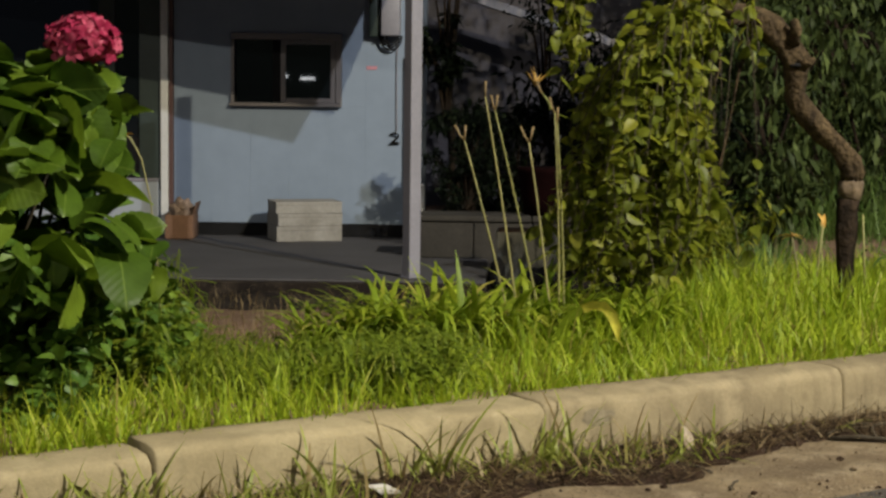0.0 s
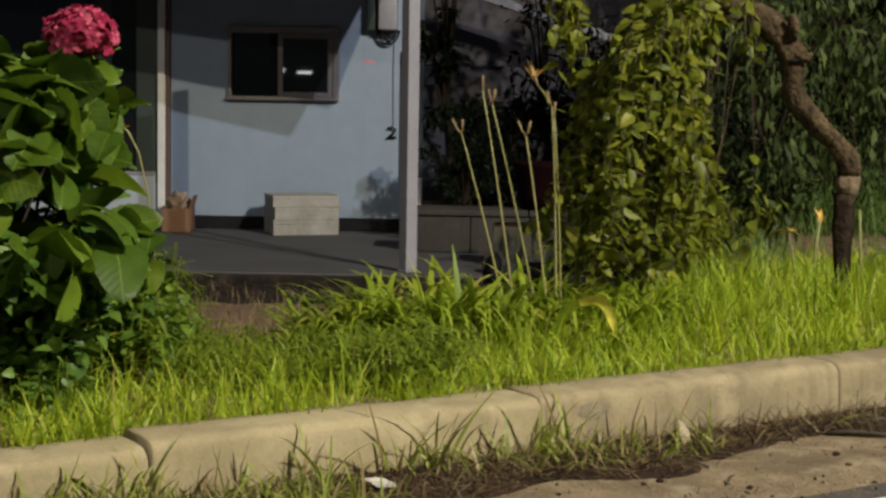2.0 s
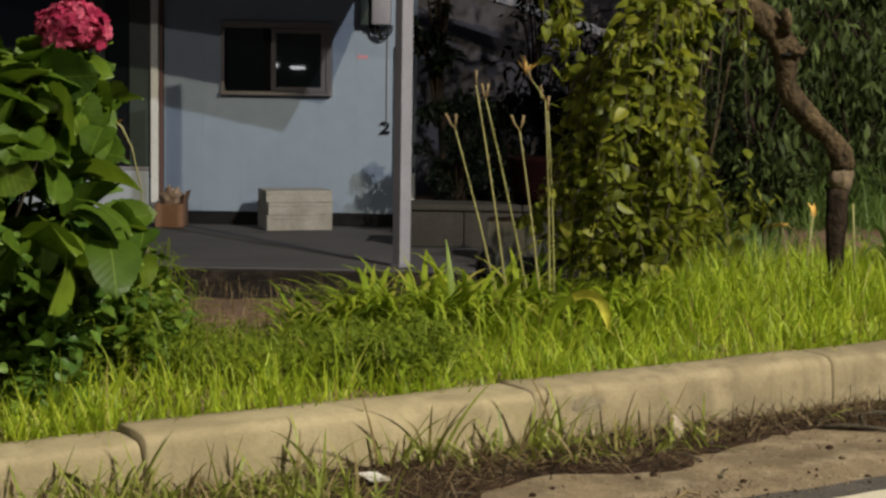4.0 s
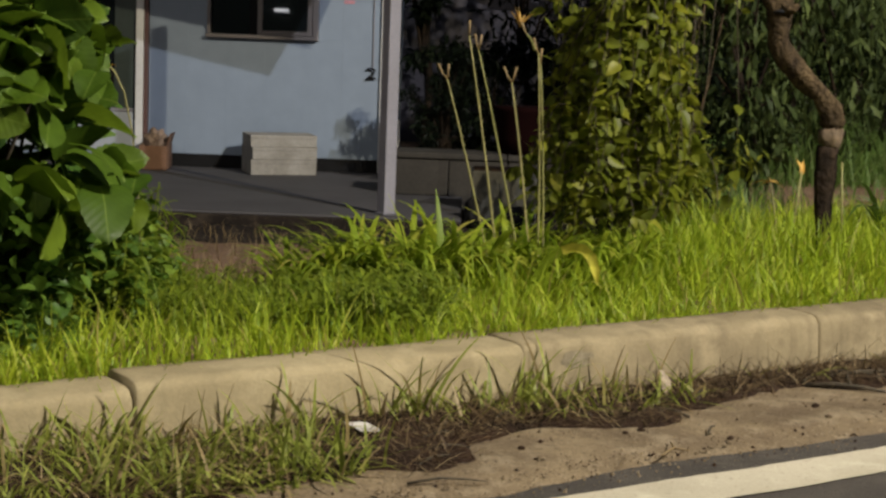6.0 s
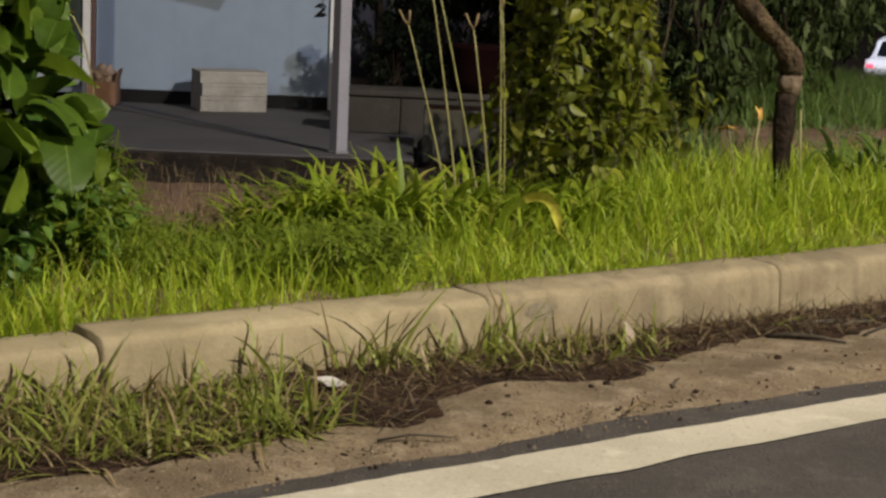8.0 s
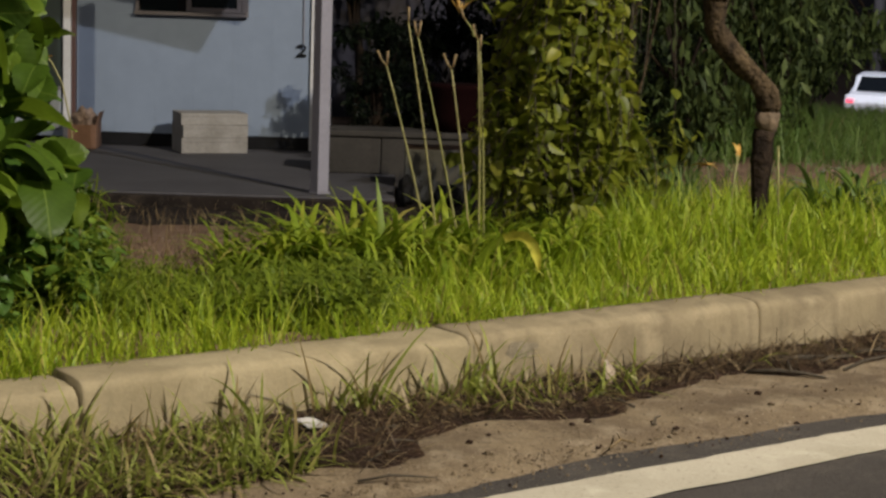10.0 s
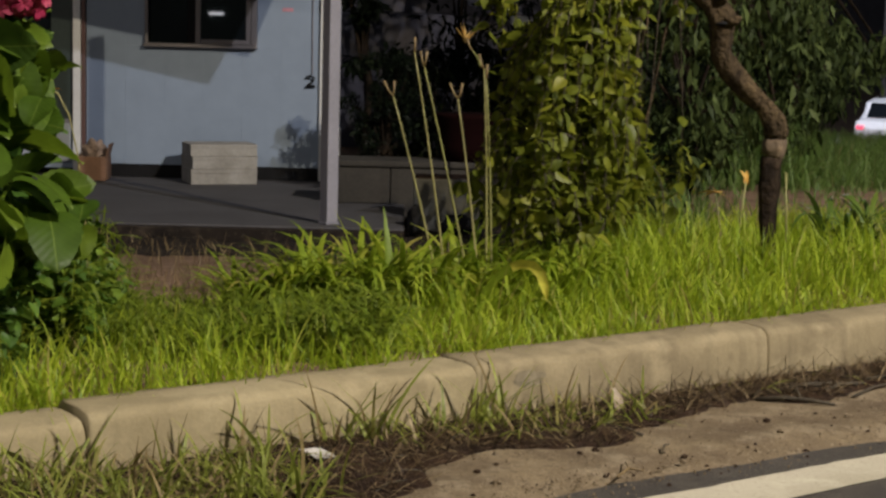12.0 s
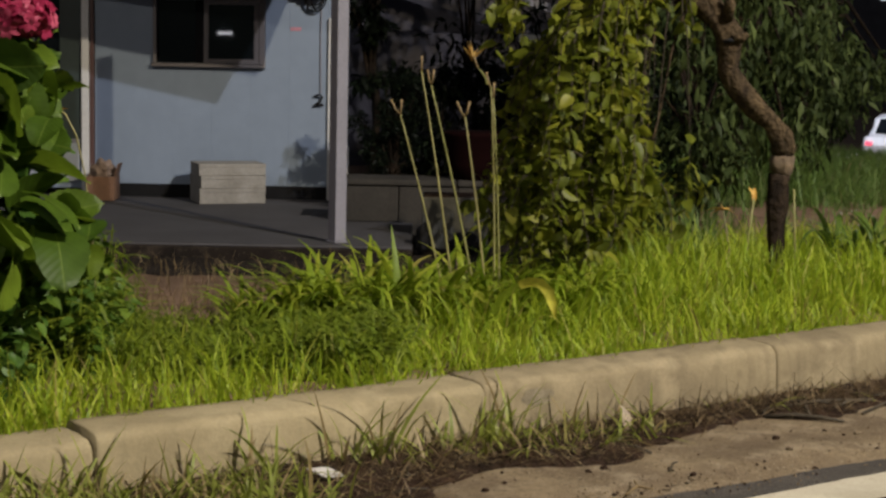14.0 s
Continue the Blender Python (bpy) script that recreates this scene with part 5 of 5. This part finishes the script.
            drop = rng.uniform(0.5, 0.8)
            leafy_to = 0.72
            out = Vector((rng.uniform(-0.12, 0.10), rng.uniform(-0.15, 0.15), 0))
        elif kind > 0.87:
            start = Vector((rng.uniform(0.46, 0.80), 6.10 + rng.normal(0, 0.06), rng.uniform(0.38, 0.60)))
            drop = (start.z - 0.29) * rng.uniform(0.6, 1.0)
            out = Vector((rng.uniform(-0.08, 0.06), rng.uniform(-0.10, 0.04), 0))
        else:
            start = Vector((0.48 + 0.44 * rng.random() ** 1.3, 6.26 + rng.normal(0, 0.12), rng.uniform(0.48, 0.80)))
            drop = (start.z - 0.32) * rng.uniform(0.5, 1.0)
            out = Vector((rng.uniform(-0.16, 0.08), rng.uniform(-0.20, 0.14), 0))
        n = 9
        pts = []
        for k in range(n + 1):
            s = k / n
            sway = Vector((0.022 * math.sin(5 * s + i), 0.022 * math.cos(4 * s + i), 0))
            pts.append(start + out * (1 - (1 - s) ** 2) + Vector((0, 0, 0.04 * math.sin(math.pi * min(1, s * 2)) * (1 if s < 0.5 else 0) - drop * s ** 1.35)) + sway * s)
        g = Geo()
        g.tube([tuple(p) for p in pts], [0.0024 - 0.0016 * k / n for k in range(n + 1)], 5, False)
        under(g.make("twig", M["twig"]), t)
        steps = max(4, int(drop / 0.024))
        for k in range(steps):
            s = 0.10 + 0.90 * (k + rng.uniform(-0.3, 0.3)) / steps
            s = min(0.999, max(0.05, s))
            j = min(n - 1, int(s * n))
            pos = pts[j].lerp(pts[j + 1], s * n - j)
            if pos.z > leafy_to or (pos.x > 0.86 and 0.62 < pos.z < 1.02 and rng.random() < 0.7):
                continue
            az = (math.pi if k % 2 else 0.0) + rng.normal(-0.5, 0.9)
            m = aim(pos, az, rng.normal(-0.45, 0.5), rng.normal(0, 0.8), rng.uniform(0.5, 1.10))
            if singles < 300 and pos.y < 6.30:
                piece("leaf", leaf[singles % 4], t, m)
                singles += 1
            else:
                stamp(rest, leaf2[k % 3], m)
    fol = rest.make("foliage", M["treefol"])
    fol["kind"] = "stuff"
    under(fol, t)
    return t


bent_tree()

# ---- background ----
def leaf_cloud(g, centre, radius, n, size, me, droop=0.0):
    for _ in range(n):
        d = Vector(rng.normal(0, 1, 3))
        d.normalize()
        p = Vector(centre) + Vector((d.x * radius[0], d.y * radius[1], d.z * radius[2])) * (0.35 + 0.65 * rng.random() ** 0.6)
        stamp(g, me[int(rng.integers(0, len(me)))], aim(p, rng.uniform(0, 6.28), rng.normal(-droop, 0.5), rng.normal(0, 0.5), size * rng.uniform(0.6, 1.3)))


def back_tree(name, x, y, height, crown, mat, label, n, droop, leaf, clumps=12, low=0.25):
    z = ground_z(x, y)
    t = empty(name, (x, y, z), label, "tree" if height > 2 else "shrub")
    g = Geo()
    g.tube([(x, y, z - 0.05), (x + 0.05, y, z + height * 0.3), (x - 0.03, y + 0.05, z + height * 0.6), (x + 0.04, y, z + height * 0.9)], [0.013 * height, 0.011 * height, 0.008 * height, 0.003 * height], 9, True, 0.3)
    under(g.make("trunk", M["barkdark"]), t)
    me = [leaf_mesh("leaf", leaf, leaf * w, M[mat], 0.25, 0.3, 0, 2) for w in (0.28, 0.4)]
    g = Geo()
    gl_ = Geo()
    for k in range(clumps):
        c = Vector((x + rng.normal(0, crown * 0.42), y + rng.normal(0, crown * 0.35), z + height * (low + (1 - low) * rng.random())))
        gl_.tube([(x, y, z + height * 0.35), tuple(Vector((x, y, z + height * 0.5)).lerp(c, 0.5)), tuple(c)], [0.008 * height, 0.005 * height, 0.002 * height], 5, False)
        s = crown * rng.uniform(0.22, 0.42)
        leaf_cloud(g, c, (s, s * 0.8, s * 0.9), n // clumps, 1.0, me, droop)
    under(gl_.make("limb", M["barkdark"]), t)
    fo = g.make("crown", M[mat])
    fo["kind"] = "stuff"
    under(fo, t)
    return t


# neighbouring building: grey wall with a roof edge and a ledge
nb = empty("neighbour_building", (1.5, 19.0, -0.3), "plain grey rendered building behind the shrubs", "building")
under(box_geo(-2.0, 18.0, -0.4, 3.3, 22.0, 1.02, 0.02).make("lower_wall", M["neighbour"], None, "", False), nb)
under(box_geo(-2.0, 18.06, 1.021, 3.3, 22.0, 4.5, 0.02).make("upper_wall", M["neighbour"], None, "", False), nb)
under(box_geo(1.15, 17.86, 0.94, 3.3, 17.998, 1.02, 0.01).make("ledge", M["white"], None, "pale ledge", False), nb)
g = box_geo(-0.06, -0.10, -0.04, 3.4, 0.10, 0.04, 0.008)
bo = g.make("roof_edge", M["steel"], None, "slanting grey roof edge", False)
under(bo, nb)
bo.matrix_basis = Matrix.Translation((-0.25, 17.2, 1.76)) @ Matrix.Rotation(radians(17), 4, "Y")

# the small-leaved shrub at y 12.3 is placed to shadow the wall
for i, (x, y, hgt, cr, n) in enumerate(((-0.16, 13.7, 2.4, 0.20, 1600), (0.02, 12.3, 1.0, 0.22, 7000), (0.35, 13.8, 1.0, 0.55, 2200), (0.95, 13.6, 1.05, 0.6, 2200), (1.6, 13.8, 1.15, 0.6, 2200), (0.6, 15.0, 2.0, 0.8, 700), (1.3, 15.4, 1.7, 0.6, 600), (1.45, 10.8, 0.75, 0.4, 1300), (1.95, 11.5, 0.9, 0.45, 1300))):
    back_tree("shrub", x, y, hgt, cr, "shrub", "leafy shrub behind the porch, shade put into its near-black leaf colour", n, 0.3, 0.04 if y == 12.3 else 0.09, 44 if y == 12.3 else 14, 0.12)

for i, (x, y, hgt, cr, n) in enumerate(((1.52, 9.2, 1.2, 0.36, 1000), (2.0, 10.9, 3.0, 0.70, 5200), (2.38, 12.6, 3.6, 0.85, 5200), (1.75, 12.4, 3.2, 0.7, 3000), (2.7, 15.2, 4.2, 1.1, 6000), (2.6, 17, 5.0, 1.5, 4500), (3.35, 15.6, 4.0, 0.8, 6000), (3.0, 13.8, 3.2, 0.6, 4200))):
    back_tree("tree", x, y, hgt, cr, "darkfol", "dark green tree with fine drooping leaves", int(n * 1.3), 0.8, 0.085, 28, 0.12)

for (x, y, hgt, cr, n) in ((0.70, 7.0, 0.50, 0.26, 1100), (0.92, 7.5, 0.62, 0.34, 900), (1.16, 8.0, 0.40, 0.26, 500)):
    back_tree("shrub", x, y, hgt, cr, "treefol", "low olive green shrub behind the bent tree", n, 0.5, 0.05, 12, 0.05)

# unseen wall added behind the viewer; its glowing strips make the booth window's glints
M["strip"] = glow("glint_glow", (0.95, 0.97, 1.0), 14.0)
sf = empty("glint_wall", (-4.5, -14.3, 0.0), "unseen dark wall with glowing strips added for the window glints", "building")
under(box_geo(-9.0, -14.6, -0.3, -0.5, -14.2, 3.2, 0.01).make("wall", M["darkpaint"], None, "", False), sf)
under(box_geo(-4.25, -14.19, 0.945, -3.93, -14.14, 1.005, 0.005).make("glint_strip", M["strip"], None, "glowing strip added for the window glint", False), sf)
under(box_geo(-4.62, -14.19, 0.98, -4.54, -14.14, 1.06, 0.005).make("glint_strip", M["strip"], None, "glowing strip added for the window glint", False), sf)

# parked car far down the slope
def car(x, y, z, turn):
    c = empty("car", (x, y, z), "white car with red tail lights seen beyond the grass", "car")
    c.rotation_euler = (0, 0, turn)
    prof = [(-2.1, 0.35), (-2.15, 0.75), (-2.05, 0.95), (-1.75, 1.02), (-1.45, 1.42), (-0.9, 1.50), (0.2, 1.48), (0.95, 1.02), (1.9, 0.88), (2.15, 0.65), (2.12, 0.35)]
    g = Geo()
    k = len(prof)
    for w in (-0.82, -0.74, 0.74, 0.82):
        s = 1.0 if abs(w) < 0.8 else 0.97
        g.v += [(px * s, w if pz < 1.0 else w * 0.86, pz if abs(w) < 0.8 else 0.35 + (pz - 0.35) * 0.98) for px, pz in prof]
    for r in range(3):
        g.f += [(r * k + i, r * k + (i + 1) % k, (r + 1) * k + (i + 1) % k, (r + 1) * k + i) for i in range(k)]
    g.f += [tuple(range(k)), tuple(range(3 * k, 4 * k))[::-1]]
    g.make("body", M["carwhite"], c, "", False)
    for sgn in (-1, 1):
        w = Geo()
        w.v = [(-1.35, sgn * 0.765, 1.03), (-1.2, sgn * 0.70, 1.38), (-0.1, sgn * 0.70, 1.40), (0.7, sgn * 0.77, 1.03), (-1.35, sgn * 0.69, 1.03), (-1.2, sgn * 0.64, 1.38), (-0.1, sgn * 0.64, 1.40), (0.7, sgn * 0.69, 1.03)]
        w.f = [(0, 1, 2, 3), (4, 7, 6, 5), (0, 4, 5, 1), (1, 5, 6, 2), (2, 6, 7, 3), (3, 7, 4, 0)]
        w.make("side_window", M["glass"], c, "", False)
        tl = box_geo(-2.17, sgn * 0.70 - 0.13, 0.74, -2.06, sgn * 0.70 + 0.06, 0.84, 0.02).make("tail_light", M["tail"], c, "glowing red tail light")
    rw = Geo()
    rw.v = [(-1.775, -0.60, 1.04), (-1.775, 0.60, 1.04), (-1.475, 0.55, 1.40), (-1.475, -0.55, 1.40), (-1.70, -0.60, 1.04), (-1.70, 0.60, 1.04), (-1.40, 0.55, 1.40), (-1.40, -0.55, 1.40)]
    rw.f = [(0, 3, 2, 1), (4, 5, 6, 7), (0, 1, 5, 4), (1, 2, 6, 5), (2, 3, 7, 6), (3, 0, 4, 7)]
    rw.make("rear_window", M["glass"], c, "", False)
    for px in (-1.3, 1.35):
        for sgn in (-1, 1):
            t = Geo()
            t.tube([(px, sgn * 0.62, 0.32), (px, sgn * 0.66, 0.32), (px, sgn * 0.82, 0.32), (px, sgn * 0.84, 0.32)], [0.30, 0.32, 0.32, 0.29], 24)
            wh = t.make("wheel", M["black"], c)
            r = Geo()
            r.tube([(px, sgn * 0.841, 0.32), (px, sgn * 0.85, 0.32)], [0.2, 0.17], 20)
            ri = r.make("rim", M["alu"])
            ri.parent = wh
    return c


M["tail"] = glow("tail_light_red", (1.0, 0.10, 0.16), 1.2)
car(13.25, 47.0, ground_z(13.25, 47.0), radians(62))

# utility pole and a distant lit building
up = empty("utility_pole", (13.1, 48.5, ground_z(13.1, 48.5)), "tall grey concrete utility pole by the far road", "pole")
g = Geo()
g.tube([(13.1, 48.5, -2.6), (13.1, 48.5, 3), (13.1, 48.5, 8)], [0.17, 0.15, 0.11], 14)
under(g.make("shaft", M["concrete"]), up)
M["lit"] = glow("lit_window", (0.85, 0.92, 1.0), 0.55)
ab = empty("apartment_building", (36, 120, -4), "tall dark apartment building far off with lit windows", "building")
under(box_geo(22, 118, -5, 50, 130, 40, 0.1).make("wall", M["concrete"], None, "", False), ab)
for i, (x, z) in enumerate(((25.3, 0.4), (25.3, 1.5), (30.6, 4.0), (31.6, 8.2), (33.2, 8.2), (33.2, 5.4), (30.2, 11.0))):
    under(box_geo(x, 117.9, z, x + 0.5, 117.99, z + 0.8, 0.01).make("window", M["lit"], None, "lit window", False), ab)

# ---- litter in the gutter ----
def kp(u, v, z):
    return KM @ Vector((u, v, z))


gp = Geo()
for i in range(7):
    for j in range(5):
        x, y = (i / 6 - 0.5) * 0.075, (j / 4 - 0.5) * 0.05
        gp.v.append((x + 0.004 * math.sin(j), y, 0.004 + 0.0025 * noise.noise(Vector((x * 40, y * 40, 0)))))
gp.f = [(i * 5 + j, (i + 1) * 5 + j, (i + 1) * 5 + j + 1, i * 5 + j + 1) for i in range(6) for j in range(4)]
for i in range(7):
    for j in range(5):
        x, y, z = gp.v[i * 5 + j]
        gp.v.append((x, y, z - 0.0015))
gp.f += [(f[3] + 35, f[2] + 35, f[1] + 35, f[0] + 35) for f in gp.f[:24]]
paper = gp.make("paper_scrap", M["paper"])
paper.matrix_basis = Matrix.Translation(Vector((-0.017, 4.388, 0.036))) @ Matrix.Rotation(radians(50), 4, "Z") @ Matrix.Rotation(radians(14), 4, "X") @ Matrix.Rotation(radians(8), 4, "Y") @ Matrix.Scale(0.98, 4)
tagged(paper, "crumpled white scrap of paper on the gutter soil", "paper")

dl = new("dry_leaf", leaf_mesh("dry_leaf", 0.075, 0.042, M["paleleaf"], 0.6, 0.10, 0.02, 8))
dl.matrix_basis = aim(Vector((0.690, 4.930, 0.026)), 2.0, 1.25, 0.35, 0.86)
tagged(dl, "curled pale dry leaf standing against the kerb", "leaf")
for i in range(34):
    u, v = rng.uniform(-0.2, 3.2), rng.uniform(-0.60, -0.12)
    r = rng.uniform(0.003, 0.011)
    bm = bmesh.new()
    bmesh.ops.create_icosphere(bm, subdivisions=1, radius=r)
    gg = Geo().add([tuple(Vector((q.co.x, q.co.y * 0.8, q.co.z * 0.6)) * (1 + 0.4 * noise.noise(q.co * 180 + Vector((i, 0, 0))))) for q in bm.verts], [tuple(w.index for w in f.verts) for f in bm.faces])
    bm.free()
    dark = rng.random() < 0.6
    pb_ = gg.make("clod" if dark else "pebble", M["soil"] if dark else M["gutter"], None, "", False)
    pb_.location = kp(u, v, 0.014 + r * 0.35)
    tagged(pb_, "small dark clod of earth in the gutter" if dark else "small pale pebble in the gutter", "clod" if dark else "pebble", "gutter grit")
# grit: small chips of stone, earth and stalk strewn over the gutter
gr = {"pale": Geo(), "dark": Geo()}
for i in range(1500):
    u = rng.uniform(-0.8, 3.6)
    v = rng.uniform(-0.60, -0.14)
    if noise.noise(Vector((u * 3, v * 5, 4))) + 0.3 * rng.normal() < 0.0:
        continue
    r = 0.0012 + 0.0035 * rng.random() ** 3
    c = kp(u, v, 0.016)
    a = rng.uniform(0, 6.28)
    k = rng.uniform(0.5, 2.2)
    vs_ = [c + Vector((math.cos(a + q) * r * (k if q in (0.0, 3.14) else 0.8), math.sin(a + q) * r * (k if q in (0.0, 3.14) else 0.8), -0.002)) for q in (0.0, 1.57, 3.14, 4.71)] + [c + Vector((0, 0, r * 0.9))]
    gr["pale" if rng.random() < 0.4 else "dark"].add([tuple(q) for q in vs_], [(0, 1, 4), (1, 2, 4), (2, 3, 4), (3, 0, 4), (3, 2, 1, 0)])
for i in range(1700):
    u = rng.uniform(0.0, 3.2)
    v = rng.normal(-0.535, 0.045)
    if noise.noise(Vector((u * 4, v * 6, 9))) + 0.3 * rng.normal() < 0.02:
        continue
    r = 0.0015 + 0.0045 * rng.random() ** 3
    c = kp(u, v, 0.013 if v > -0.56 else 0.001)
    a = rng.uniform(0, 6.28)
    vs_ = [c + Vector((math.cos(a + q) * r, math.sin(a + q) * r * 0.8, -0.002)) for q in (0.0, 1.57, 3.14, 4.71)] + [c + Vector((0, 0, r * 0.9))]
    gr["pale" if rng.random() < 0.8 else "dark"].add([tuple(q) for q in vs_], [(0, 1, 4), (1, 2, 4), (2, 3, 4), (3, 0, 4), (3, 2, 1, 0)])
tagged(gr["pale"].make("pale_grit", M["gutter"], None, "", False), "pale stone grit strewn over the gutter", "grit", kind="stuff")
tagged(gr["dark"].make("dark_grit", M["soil"], None, "", False), "dark crumbs of earth strewn over the gutter", "grit", kind="stuff")

for (u, v, ln, az, w) in ((2.05, -0.13, 0.26, -0.15, 0.006), (2.2, -0.22, 0.30, 0.25, 0.004), (1.25, -0.25, 0.10, 1.9, 0.0035), (1.22, -0.42, 0.09, 0.7, 0.0025), (0.42, -0.53, 0.16, -0.35, 0.003), (0.48, -0.12, 0.12, 0.1, 0.003), (0.86, -0.12, 0.14, 0.5, 0.003), (2.4, -0.10, 0.22, 0.5, 0.005), (1.95, -0.15, 0.16, 0.9, 0.004), (2.0, -0.11, 0.2, -0.5, 0.004), (2.12, -0.17, 0.18, 0.1, 0.006), (2.18, -0.12, 0.12, 1.2, 0.0035), (2.3, -0.16, 0.2, -0.3, 0.004), (1.85, -0.12, 0.1, 0.3, 0.003), (0.62, -0.2, 0.13, 0.3, 0.0025), (0.68, -0.14, 0.1, 1.0, 0.0025), (1.45, -0.13, 0.12, 0.8, 0.003), (1.865, -0.225, 0.20, -0.785, 0.007), (0.58, -0.30, 0.10, -0.2, 0.0025), (0.50, -0.37, 0.12, 0.4, 0.002)):
    g = Geo()
    a = kp(u, v, 0.022 if v > -0.2 else 0.018)
    d = Vector((math.cos(az + 0.6), math.sin(az + 0.6), 0))
    g.tube([tuple(a - d * ln * 0.5), tuple(a - d * ln * 0.1 + Vector((0, 0.006, 0.008))), tuple(a + d * ln * 0.2 + Vector((0.006, 0, 0.006))), tuple(a + d * ln * 0.5)], [w, w * 0.9, w * 0.8, w * 0.4], 6)
    tagged(g.make("fallen_twig", M["twig"]), "thin dark fallen twig lying in the gutter", "twig", "fallen twigs")

# pale forked twig on the gutter
g = Geo()
g.tube([tuple(kp(0.955, -0.555, 0.018)), tuple(kp(1.005, -0.535, 0.026)), tuple(kp(1.045, -0.480, 0.022))], [0.003, 0.0026, 0.0014], 6)
g.tube([tuple(kp(1.005, -0.535, 0.025)), tuple(kp(1.035, -0.552, 0.020))], [0.0022, 0.0012], 6)
tagged(g.make("fallen_twig", M["dry"]), "pale dry forked twig lying on the gutter", "twig", "fallen twigs")
